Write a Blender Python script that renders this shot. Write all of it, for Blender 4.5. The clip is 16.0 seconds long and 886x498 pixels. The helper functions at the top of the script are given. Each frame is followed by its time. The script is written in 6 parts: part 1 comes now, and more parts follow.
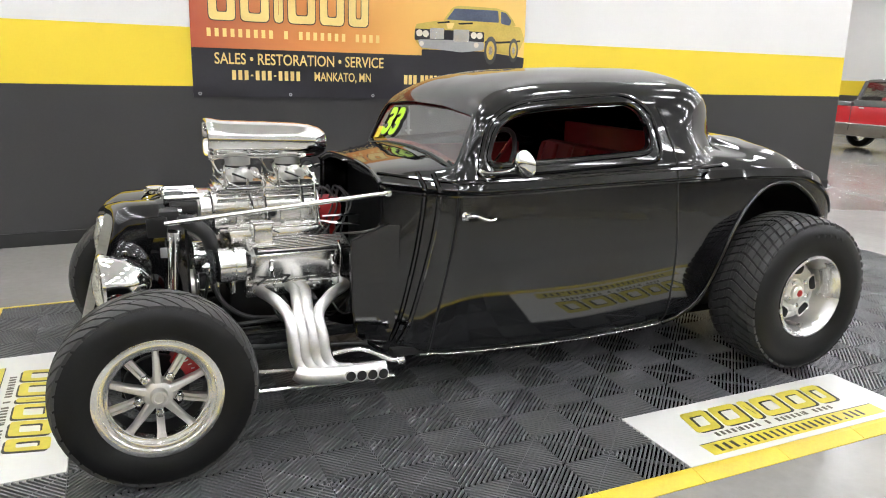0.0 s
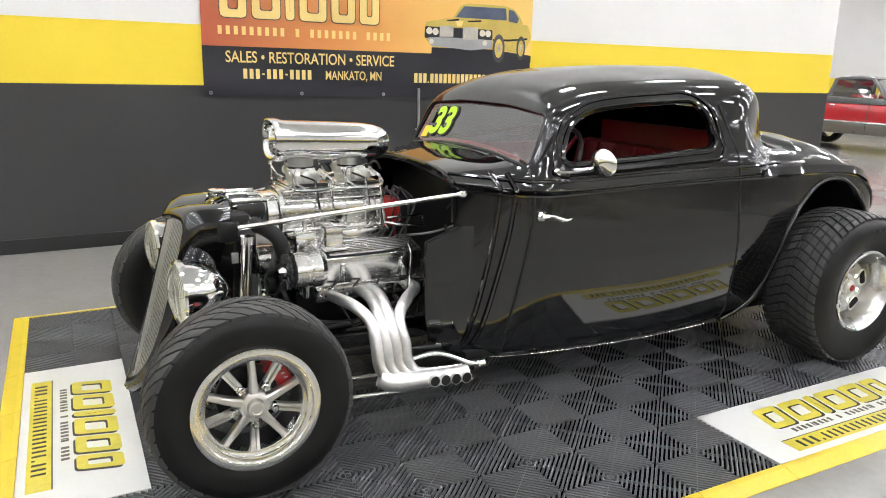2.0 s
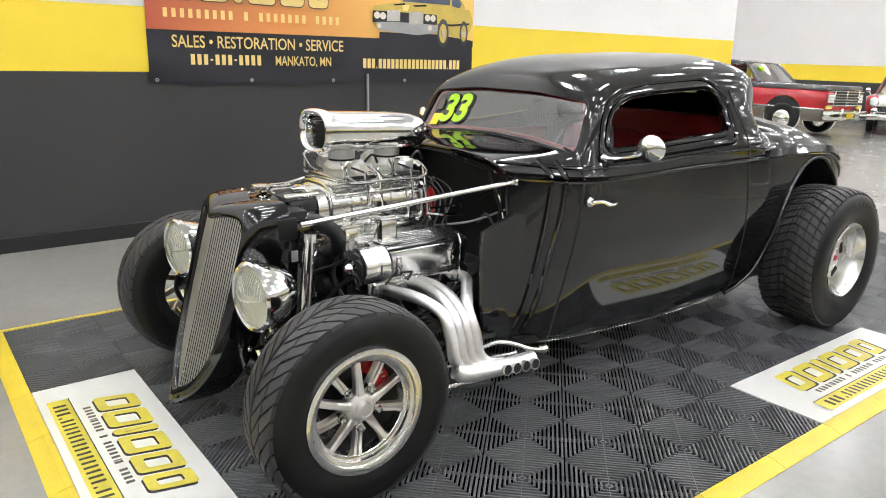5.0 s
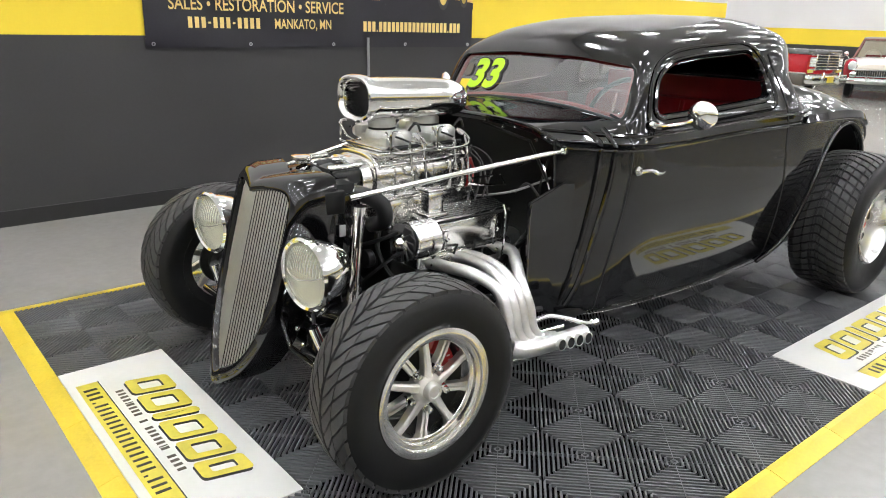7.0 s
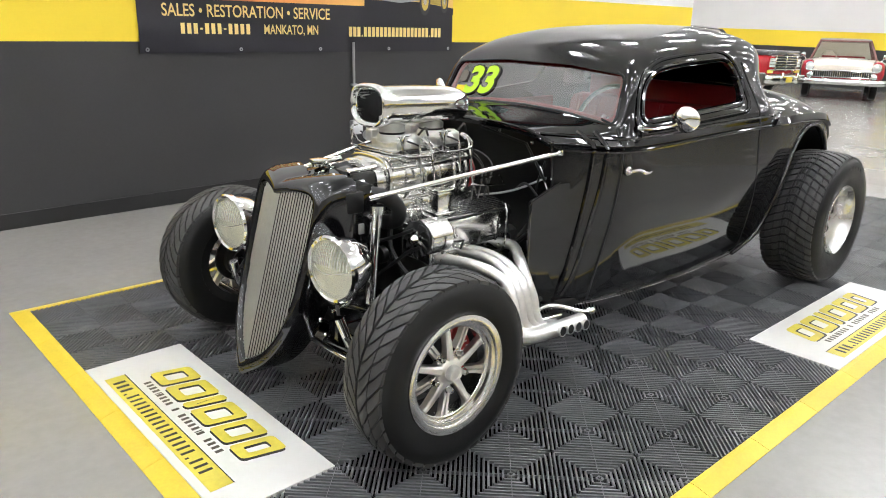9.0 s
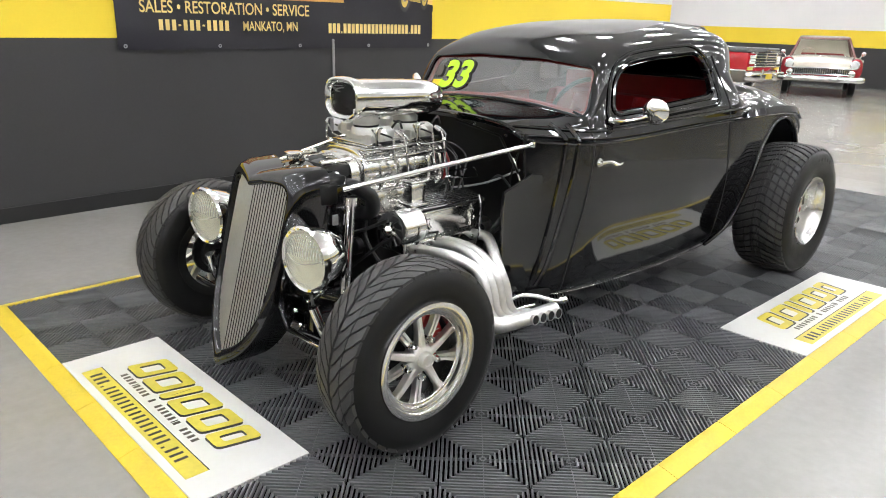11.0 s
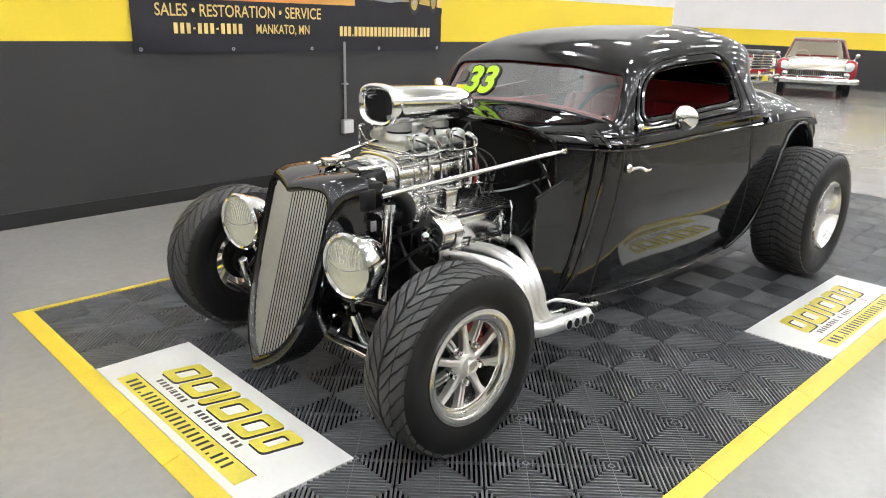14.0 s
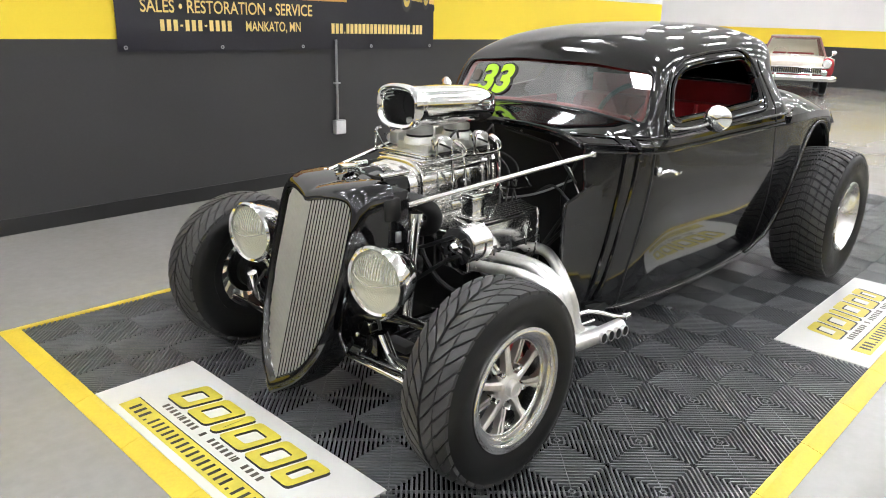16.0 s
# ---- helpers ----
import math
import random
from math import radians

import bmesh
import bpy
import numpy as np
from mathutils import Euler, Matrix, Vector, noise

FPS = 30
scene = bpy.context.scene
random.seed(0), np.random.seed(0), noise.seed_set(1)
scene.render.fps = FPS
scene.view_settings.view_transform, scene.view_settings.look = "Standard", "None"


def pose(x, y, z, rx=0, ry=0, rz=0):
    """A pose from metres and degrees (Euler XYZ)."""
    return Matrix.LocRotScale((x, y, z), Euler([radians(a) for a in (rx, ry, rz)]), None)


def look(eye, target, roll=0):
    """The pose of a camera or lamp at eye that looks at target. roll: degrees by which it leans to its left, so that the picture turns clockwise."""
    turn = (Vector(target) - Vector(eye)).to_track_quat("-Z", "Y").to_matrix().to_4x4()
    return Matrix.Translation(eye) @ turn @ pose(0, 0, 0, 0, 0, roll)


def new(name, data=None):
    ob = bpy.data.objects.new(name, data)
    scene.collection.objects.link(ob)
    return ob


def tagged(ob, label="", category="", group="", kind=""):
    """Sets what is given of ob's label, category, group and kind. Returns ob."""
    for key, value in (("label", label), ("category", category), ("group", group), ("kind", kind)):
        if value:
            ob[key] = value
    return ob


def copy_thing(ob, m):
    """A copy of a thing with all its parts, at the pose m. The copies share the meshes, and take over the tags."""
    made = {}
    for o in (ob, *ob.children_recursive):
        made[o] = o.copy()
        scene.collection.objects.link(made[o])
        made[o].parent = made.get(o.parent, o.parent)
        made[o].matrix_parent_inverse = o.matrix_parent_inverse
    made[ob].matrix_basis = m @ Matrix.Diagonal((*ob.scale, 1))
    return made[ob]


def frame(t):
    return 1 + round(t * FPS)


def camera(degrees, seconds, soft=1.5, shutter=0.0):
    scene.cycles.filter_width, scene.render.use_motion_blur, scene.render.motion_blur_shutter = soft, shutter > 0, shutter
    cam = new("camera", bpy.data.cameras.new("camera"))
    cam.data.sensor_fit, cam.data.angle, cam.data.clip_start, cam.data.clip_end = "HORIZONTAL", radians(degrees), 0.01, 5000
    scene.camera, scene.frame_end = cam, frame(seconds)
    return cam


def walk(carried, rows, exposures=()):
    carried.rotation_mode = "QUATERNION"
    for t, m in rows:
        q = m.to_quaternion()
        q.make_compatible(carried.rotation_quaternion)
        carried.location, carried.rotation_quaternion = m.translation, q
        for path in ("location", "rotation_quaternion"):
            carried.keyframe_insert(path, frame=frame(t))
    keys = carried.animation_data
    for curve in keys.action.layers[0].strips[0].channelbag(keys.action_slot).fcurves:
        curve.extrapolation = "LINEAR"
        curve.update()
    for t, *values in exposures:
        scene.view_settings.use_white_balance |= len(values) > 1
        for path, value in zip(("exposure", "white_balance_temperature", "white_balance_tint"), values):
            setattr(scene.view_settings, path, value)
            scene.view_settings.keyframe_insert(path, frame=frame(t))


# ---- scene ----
import functools

cam = camera(62.1, 16.0, soft=1.0)
PATH = [
    (0, (0.627, -1.759, 1.364), (1.427, 0.008, 0.877), 1.0),
    (0.5, (0.49, -1.771, 1.381), (1.306, -0.01, 0.897), 0.9),
    (1, (0.366, -1.757, 1.38), (1.196, -0.003, 0.896), 0.9),
    (1.5, (0.304, -1.651, 1.353), (1.158, 0.091, 0.867), 0.9),
    (2, (0.25, -1.524, 1.357), (1.142, 0.197, 0.867), 0.9),
    (2.5, (0.095, -1.478, 1.371), (1.046, 0.212, 0.882), 0.9),
    (3, (-0.039, -1.458, 1.388), (0.972, 0.197, 0.899), 0.9),
    (3.2, (-0.077, -1.446, 1.387), (0.959, 0.193, 0.896), 0.9),
    (5.3, (-0.377, -1.114, 1.362), (0.8, 0.41, 0.822), 1.0),
    (5.5, (-0.418, -1.103, 1.36), (0.761, 0.414, 0.806), 1.0),
    (6, (-0.481, -1.039, 1.357), (0.713, 0.455, 0.77), 1.0),
    (6.5, (-0.473, -0.936, 1.352), (0.732, 0.54, 0.744), 1.1),
    (7, (-0.483, -0.886, 1.356), (0.733, 0.578, 0.742), 1.1),
    (7.5, (-0.597, -0.864, 1.368), (0.635, 0.587, 0.754), 1.1),
    (8, (-0.678, -0.867, 1.383), (0.571, 0.569, 0.769), 1.1),
    (8.5, (-0.71, -0.894, 1.405), (0.557, 0.525, 0.79), 1.1),
    (9, (-0.739, -0.937, 1.405), (0.545, 0.467, 0.791), 1.2),
    (9.5, (-0.73, -1.008, 1.389), (0.565, 0.388, 0.776), 1.2),
    (9.7, (-0.731, -1.039, 1.39), (0.565, 0.355, 0.776), 1.1),
    (12, (-0.737, -0.983, 1.385), (0.581, 0.39, 0.77), 1.3),
    (12.5, (-0.745, -1.024, 1.395), (0.574, 0.349, 0.78), 1.3),
    (13, (-0.762, -1.009, 1.388), (0.553, 0.367, 0.773), 1.3),
    (13.5, (-0.813, -0.943, 1.404), (0.507, 0.428, 0.788), 1.4),
    (14, (-0.87, -0.898, 1.413), (0.458, 0.464, 0.797), 1.3),
    (14.5, (-0.881, -0.837, 1.412), (0.458, 0.513, 0.794), 1.3),
    (15, (-0.847, -0.753, 1.395), (0.505, 0.585, 0.776), 1.3),
    (15.5, (-0.829, -0.69, 1.394), (0.535, 0.635, 0.774), 1.4),
    (16, (-0.878, -0.627, 1.399), (0.499, 0.685, 0.779), 1.3),
]
walk(cam, [(t, look(eye, target, roll)) for t, eye, target, roll in PATH])

# ---- world and light ----
world = bpy.data.worlds.new("world")
scene.world = world
world.use_nodes = True
world.node_tree.nodes["Background"].inputs[0].default_value = (1.0, 0.98, 0.94, 1)
world.node_tree.nodes["Background"].inputs[1].default_value = 0.1


# ---- materials ----
def material(name, base, rough=0.5, metal=0.0, vary=0.12, scale=6.0, fine=60.0, bump=0.0, bump_scale=200.0,
             rough_vary=0.08, coat=0.0, spec=0.5, second=None, emit=0.0, alpha=1.0, transmission=0.0, per_object=0.0):
    """A principled surface with variation at two scales, a fine relief and uneven gloss."""
    m = bpy.data.materials.new(name)
    m.use_nodes = True
    nt = m.node_tree
    b = nt.nodes["Principled BSDF"]
    L = nt.links.new
    co = nt.nodes.new("ShaderNodeTexCoord")
    n1, n2 = nt.nodes.new("ShaderNodeTexNoise"), nt.nodes.new("ShaderNodeTexNoise")
    n1.inputs["Scale"].default_value, n2.inputs["Scale"].default_value = scale, fine
    n1.inputs["Detail"].default_value, n2.inputs["Detail"].default_value = 5, 3
    for n in (n1, n2):
        L(co.outputs["Object"], n.inputs["Vector"])
    mix = nt.nodes.new("ShaderNodeMath")
    mix.operation = "MULTIPLY_ADD"
    mix.inputs[1].default_value = 0.65
    half = nt.nodes.new("ShaderNodeMath")
    half.operation = "MULTIPLY"
    half.inputs[1].default_value = 0.35
    L(n2.outputs["Fac"], half.inputs[0])
    L(n1.outputs["Fac"], mix.inputs[0])
    L(half.outputs[0], mix.inputs[2])
    last = mix.outputs[0]
    if per_object:
        info = nt.nodes.new("ShaderNodeObjectInfo")
        add = nt.nodes.new("ShaderNodeMath")
        add.operation = "MULTIPLY_ADD"
        add.inputs[1].default_value = per_object
        L(info.outputs["Random"], add.inputs[0])
        L(last, add.inputs[2])
        last = add.outputs[0]
    ramp = nt.nodes.new("ShaderNodeValToRGB")
    ramp.color_ramp.elements[0].position, ramp.color_ramp.elements[1].position = 0.3, 0.7
    lo = second if second else tuple(c * (1 - vary) for c in base)
    hi = base if second else tuple(min(1, c * (1 + vary)) for c in base)
    ramp.color_ramp.elements[0].color, ramp.color_ramp.elements[1].color = (*lo, 1), (*hi, 1)
    L(last, ramp.inputs[0])
    L(ramp.outputs[0], b.inputs["Base Color"])
    rr = nt.nodes.new("ShaderNodeMapRange")
    rr.inputs["To Min"].default_value, rr.inputs["To Max"].default_value = max(0.01, rough - rough_vary), min(1, rough + rough_vary)
    L(n1.outputs["Fac"], rr.inputs["Value"])
    L(rr.outputs[0], b.inputs["Roughness"])
    b.inputs["Metallic"].default_value = metal
    b.inputs["Coat Weight"].default_value = coat
    b.inputs["Coat Roughness"].default_value = 0.03
    b.inputs["Specular IOR Level"].default_value = spec
    b.inputs["Transmission Weight"].default_value = transmission
    b.inputs["Alpha"].default_value = alpha
    if emit:
        b.inputs["Emission Color"].default_value = (*base, 1)
        b.inputs["Emission Strength"].default_value = emit
    if bump:
        n3, bp = nt.nodes.new("ShaderNodeTexNoise"), nt.nodes.new("ShaderNodeBump")
        n3.inputs["Scale"].default_value, n3.inputs["Detail"].default_value = bump_scale, 4
        L(co.outputs["Object"], n3.inputs["Vector"])
        L(n3.outputs["Fac"], bp.inputs["Height"])
        bp.inputs["Strength"].default_value, bp.inputs["Distance"].default_value = bump, 0.002
        L(bp.outputs[0], b.inputs["Normal"])
    return m


M = {
    "concrete": material("polished_concrete", (0.285, 0.279, 0.26), 0.2, vary=0.1, scale=0.9, fine=25, rough_vary=0.1, second=(0.225, 0.218, 0.2), bump=0.05, bump_scale=60),
    "tile": material("ribbed_black_plastic", (0.100, 0.103, 0.107), 0.31, spec=0.85, scale=5, fine=90, vary=0.3, rough_vary=0.12, per_object=0.16, bump=0.1),
    # near-black for the shade between tile ribs; fills the saw-cut joints too
    "tile_bed": material("gap_shade_black", (0.002, 0.002, 0.002), 0.9, spec=0.05),
    "edge": material("yellow_plastic", (0.63, 0.47, 0.035), 0.38, scale=4, fine=80, vary=0.12, bump=0.05),
    "sign": material("white_vinyl", (0.66, 0.66, 0.63), 0.3, vary=0.03, scale=3, fine=40),
    "gold": material("gold_print", (0.62, 0.52, 0.06), 0.35, vary=0.15, scale=9, fine=50),
    "print_black": material("black_print", (0.02, 0.02, 0.018), 0.4),
    "wall_white": material("white_wall_paint", (0.82, 0.81, 0.79), 0.6, vary=0.03, scale=1.2, fine=60, bump=0.08, bump_scale=90),
    "wall_yellow": material("yellow_wall_paint", (0.90, 0.67, 0.045), 0.45, vary=0.03, scale=1.2, fine=60, bump=0.08, bump_scale=90),
    "wall_black": material("charcoal_wall_paint", (0.036, 0.035, 0.0355), 0.5, vary=0.12, scale=1.5, fine=60, bump=0.08, bump_scale=90),
    "cove": material("black_rubber_cove", (0.015, 0.015, 0.015), 0.4),
    "ceiling": material("white_ceiling_paint", (0.75, 0.75, 0.74), 0.7, vary=0.04),
    "lamp": material("lit_diffuser", (0.98, 0.99, 1.03), 0.5, emit=50.0),
    "lamp_body": material("white_enamel", (0.7, 0.7, 0.7), 0.4),
    "paint": material("black_gloss_paint", (0.0035, 0.0035, 0.004), 0.05, vary=0.2, rough_vary=0.02, spec=0.85),
    "satin": material("satin_black_steel", (0.008, 0.008, 0.008), 0.35, spec=0.35, rough_vary=0.12, bump=0.06),
    # near-black that stands for shade in openings; seams and print use it too
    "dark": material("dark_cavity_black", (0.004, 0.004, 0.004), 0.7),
    "chrome": material("chrome", (0.93, 0.93, 0.92), 0.07, metal=1.0, vary=0.03, rough_vary=0.03),
    "polished": material("polished_aluminium", (0.94, 0.935, 0.92), 0.17, metal=1.0, vary=0.06, rough_vary=0.05, bump=0.04, bump_scale=120),
    "cast": material("cast_aluminium", (0.72, 0.715, 0.69), 0.36, metal=1.0, vary=0.12, rough_vary=0.1, bump=0.15, bump_scale=160),
    "wheel_metal": material("machined_wheel_alloy", (0.80, 0.78, 0.74), 0.40, metal=1.0, vary=0.08, bump=0.05),
    "header": material("ceramic_coated_pipe", (0.88, 0.875, 0.86), 0.38, metal=1.0, vary=0.12, scale=14, rough_vary=0.1, bump=0.1),
    "rubber": material("tyre_rubber", (0.007, 0.007, 0.007), 0.42, vary=0.3, spec=0.32, scale=12, fine=120, rough_vary=0.12, bump=0.2, bump_scale=220),
    "tread": material("dusty_tread_rubber", (0.036, 0.0355, 0.0345), 0.55, vary=0.25, scale=8, fine=90, bump=0.2),
    "cover_metal": material("polished_cover_alloy", (0.86, 0.85, 0.83), 0.24, metal=1.0, vary=0.05, rough_vary=0.06),
    "rim_metal": material("turned_rim_alloy", (0.72, 0.715, 0.70), 0.27, metal=1.0, vary=0.06, rough_vary=0.08),
    "rim_bright": material("polished_rim_lip", (0.90, 0.89, 0.86), 0.17, metal=1.0, vary=0.05, rough_vary=0.06),
    "hose": material("black_rubber_hose", (0.012, 0.012, 0.012), 0.45),
    "red": material("red_paint", (0.45, 0.012, 0.012), 0.3, vary=0.1, coat=0.3),
    "interior": material("red_upholstery", (0.30, 0.009, 0.014), 0.55, vary=0.2, scale=10, bump=0.2),
    "lens": material("headlamp_glass_rib", (0.85, 0.85, 0.78), 0.12, vary=0.1, spec=0.7, alpha=0.35),
    "slat_metal": material("brushed_grille_metal", (0.68, 0.68, 0.65), 0.33, metal=1.0, vary=0.1, rough_vary=0.08),
    "reflector": material("silvered_reflector", (0.95, 0.94, 0.88), 0.5, metal=0.75, vary=0.05),
    "lime": material("lime_vinyl", (0.48, 0.80, 0.02), 0.4, vary=0.05),
    "sticker": material("yellow_sticker", (0.8, 0.62, 0.03), 0.4),
    "grey_metal": material("galvanised_steel", (0.42, 0.42, 0.42), 0.4, metal=0.7),
    "banner_black": material("banner_black_vinyl", (0.022, 0.021, 0.027), 0.32, vary=0.15, scale=3),
    "banner_gold": material("banner_gold_print", (0.88, 0.66, 0.24), 0.4, vary=0.06),
    "picture_yellow": material("printed_yellow", (0.70, 0.52, 0.12), 0.4, vary=0.2, scale=5, second=(0.50, 0.36, 0.07)),
    "picture_blue": material("printed_dark_blue", (0.12, 0.15, 0.22), 0.35, second=(0.05, 0.065, 0.11), scale=4),
    "cream": material("cream_paint", (0.78, 0.72, 0.62), 0.2, coat=0.5, vary=0.03),
    "coral": material("coral_red_paint", (0.42, 0.03, 0.04), 0.2, coat=0.5, vary=0.05),
    "truck_red": material("truck_red_paint", (0.42, 0.012, 0.018), 0.2, coat=0.5, vary=0.05),
    "truck_grey": material("truck_grey_paint", (0.10, 0.10, 0.10), 0.25, coat=0.5, vary=0.05),
    "taupe": material("dark_taupe_paint", (0.10, 0.085, 0.065), 0.3, coat=0.4),
}


def add_dust(m, colour, scale, low, high):
    """Pale smears of dust with a shape of their own, laid out over the whole place."""
    nt = m.node_tree
    b = nt.nodes["Principled BSDF"]
    src = b.inputs["Base Color"].links[0].from_socket
    geo, n, n2, mul, ramp, mix = (nt.nodes.new(k) for k in ("ShaderNodeNewGeometry", "ShaderNodeTexNoise", "ShaderNodeTexNoise", "ShaderNodeMath", "ShaderNodeMapRange", "ShaderNodeMix"))
    n.inputs["Scale"].default_value, n.inputs["Detail"].default_value, n.inputs["Distortion"].default_value = scale, 6, 1.5
    n2.inputs["Scale"].default_value, n2.inputs["Detail"].default_value = scale * 9, 4
    mul.operation = "MULTIPLY"
    ramp.inputs["From Min"].default_value, ramp.inputs["From Max"].default_value = low, high
    mix.data_type = "RGBA"
    for q in (n, n2):
        nt.links.new(geo.outputs["Position"], q.inputs["Vector"])
    nt.links.new(n.outputs["Fac"], ramp.inputs["Value"])
    nt.links.new(ramp.outputs[0], mul.inputs[0])
    nt.links.new(n2.outputs["Fac"], mul.inputs[1])
    nt.links.new(mul.outputs[0], mix.inputs["Factor"])
    nt.links.new(src, mix.inputs["A"])
    mix.inputs["B"].default_value = (*colour, 1)
    nt.links.new(mix.outputs["Result"], b.inputs["Base Color"])


add_dust(M["tile"], (0.30, 0.30, 0.29), 1.7, 0.56, 0.8)
add_dust(M["concrete"], (0.27, 0.25, 0.20), 0.45, 0.48, 0.75)


def glass_material(name, tint, mirror=0.1):
    """Thin glass: mostly clear, with a mirror-like share by angle."""
    m = bpy.data.materials.new(name)
    m.use_nodes = True
    nt = m.node_tree
    nt.nodes.remove(nt.nodes["Principled BSDF"])
    out = nt.nodes["Material Output"]
    clear, gloss, mix, fr = (nt.nodes.new(k) for k in ("ShaderNodeBsdfTransparent", "ShaderNodeBsdfGlossy", "ShaderNodeMixShader", "ShaderNodeFresnel"))
    clear.inputs[0].default_value = (*tint, 1)
    gloss.inputs["Roughness"].default_value = 0.02
    fr.inputs[0].default_value = 1.0 + mirror * 6
    nt.links.new(fr.outputs[0], mix.inputs[0])
    nt.links.new(clear.outputs[0], mix.inputs[1])
    nt.links.new(gloss.outputs[0], mix.inputs[2])
    nt.links.new(mix.outputs[0], out.inputs[0])
    return m


M["glass"] = glass_material("windscreen_glass", (0.50, 0.51, 0.50), 0.31)
M["lamp_glass"] = glass_material("headlamp_glass", (0.97, 0.97, 0.92), 0.07)


def gradient_material(name):
    """Banner print that runs from red over orange to gold along its length."""
    m = bpy.data.materials.new(name)
    m.use_nodes = True
    nt = m.node_tree
    b = nt.nodes["Principled BSDF"]
    co, sep, ramp, noi, add = (nt.nodes.new(k) for k in ("ShaderNodeTexCoord", "ShaderNodeSeparateXYZ", "ShaderNodeValToRGB", "ShaderNodeTexNoise", "ShaderNodeMath"))
    nt.links.new(co.outputs["Generated"], sep.inputs[0])
    noi.inputs["Scale"].default_value = 2.0
    add.operation = "MULTIPLY_ADD"
    add.inputs[1].default_value = 0.12
    nt.links.new(noi.outputs["Fac"], add.inputs[0])
    nt.links.new(sep.outputs["X"], add.inputs[2])
    nt.links.new(add.outputs[0], ramp.inputs[0])
    cr = ramp.color_ramp
    cr.elements[0].color, cr.elements[1].color = (0.43, 0.075, 0.045, 1), (0.90, 0.60, 0.17, 1)
    e = cr.elements.new(0.42)
    e.color = (0.78, 0.30, 0.08, 1)
    e = cr.elements.new(0.7)
    e.color = (0.87, 0.50, 0.13, 1)
    nt.links.new(ramp.outputs[0], b.inputs["Base Color"])
    b.inputs["Roughness"].default_value = 0.4
    return m


M["banner_print"] = gradient_material("banner_gradient_print")


# ---- mesh helpers ----
def mesh_of(name, bm, mat, smooth=None, outward=None):
    """A mesh from bm, with one material; smooth: the angle in degrees up to which edges are rounded off."""
    bmesh.ops.recalc_face_normals(bm, faces=bm.faces)
    if outward:
        bmesh.ops.reverse_faces(bm, faces=[f for f in bm.faces if f.normal.dot(Vector(outward)) < 0])
    me = bpy.data.meshes.new(name)
    bm.to_mesh(me)
    bm.free()
    me.materials.append(M[mat])
    if smooth:
        me.polygons.foreach_set("use_smooth", [True] * len(me.polygons))
        me.set_sharp_from_angle(angle=radians(smooth))
    return me


def part(name, bm, mat, parent=None, label="", smooth=40, outward=None):
    """One mesh object under a thing or under a part."""
    ob = new(name, mesh_of(name, bm, mat, smooth, outward))
    ob.parent = parent
    return tagged(ob, label)


def thing(name, label, category, place=None, group="", kind=""):
    """An Empty at a thing's base, to which its parts are parented."""
    ob = new(name)
    ob.empty_display_size = 0.1
    if place is not None:
        ob.matrix_world = place
    return tagged(ob, label, category, group, kind)


def add_box(bm, lo, hi, bevel=0.0, m=None, seg=2):
    v = bmesh.ops.create_cube(bm, size=1.0)["verts"]
    c = [(a + b) / 2 for a, b in zip(lo, hi)]
    s = [abs(b - a) for a, b in zip(lo, hi)]
    bmesh.ops.transform(bm, verts=v, matrix=Matrix.Translation(c) @ Matrix.Diagonal((*s, 1)))
    if bevel:
        es = list({e for w in v for e in w.link_edges})
        r = bmesh.ops.bevel(bm, geom=es, offset=min(bevel, min(s) * 0.45), segments=seg, affect="EDGES", profile=0.5)
        v = list({w for f in r["faces"] for w in f.verts} | {w for w in v if w.is_valid})
    if m is not None:
        bmesh.ops.transform(bm, verts=v, matrix=m)
    return v


def box(lo, hi, bevel=0.004, m=None):
    bm = bmesh.new()
    add_box(bm, lo, hi, bevel, m)
    return bm


def smooth_line(pts, n=8):
    """Points along a curve that passes through all of pts."""
    P = [Vector(p) for p in pts]
    P = [P[0] * 2 - P[1]] + P + [P[-1] * 2 - P[-2]]
    out = []
    for i in range(1, len(P) - 2):
        a, b, c, d = P[i - 1:i + 3]
        for k in range(n):
            t = k / n
            out.append(0.5 * (2 * b + (c - a) * t + (2 * a - 5 * b + 4 * c - d) * t * t + (3 * b - a - 3 * c + d) * t ** 3))
    out.append(P[-2])
    return out


def add_rings(bm, rings, closed=True, caps=True):
    """Skins rows of points; closed: each row is a loop."""
    vs = [[bm.verts.new(p) for p in r] for r in rings]
    n = len(vs[0])
    for a, b in zip(vs, vs[1:]):
        for j in range(n if closed else n - 1):
            k = (j + 1) % n
            bm.faces.new((a[j], a[k], b[k], b[j]))
    if caps and closed:
        bm.faces.new(vs[0][::-1])
        bm.faces.new(vs[-1])
    return vs


def add_tube(bm, pts, r, sides=10, smooth=6, caps=True):
    """A round tube along pts; r: one radius, or one per point."""
    P = smooth_line(pts, smooth) if smooth and len(pts) > 2 else [Vector(p) for p in pts]
    R = r if isinstance(r, (list, tuple)) else [r, r]
    tan = [(P[min(i + 1, len(P) - 1)] - P[max(i - 1, 0)]).normalized() for i in range(len(P))]
    side = tan[0].orthogonal().normalized()
    rings = []
    for i, p in enumerate(P):
        side = (side - tan[i] * side.dot(tan[i])).normalized()
        up = tan[i].cross(side)
        f = i / (len(P) - 1) * (len(R) - 1)
        k = min(int(f), len(R) - 2)
        q = R[k] + (R[k + 1] - R[k]) * (f - k)
        rings.append([p + (side * math.cos(a) + up * math.sin(a)) * q for a in (2 * math.pi * j / sides for j in range(sides))])
    add_rings(bm, rings, caps=caps)


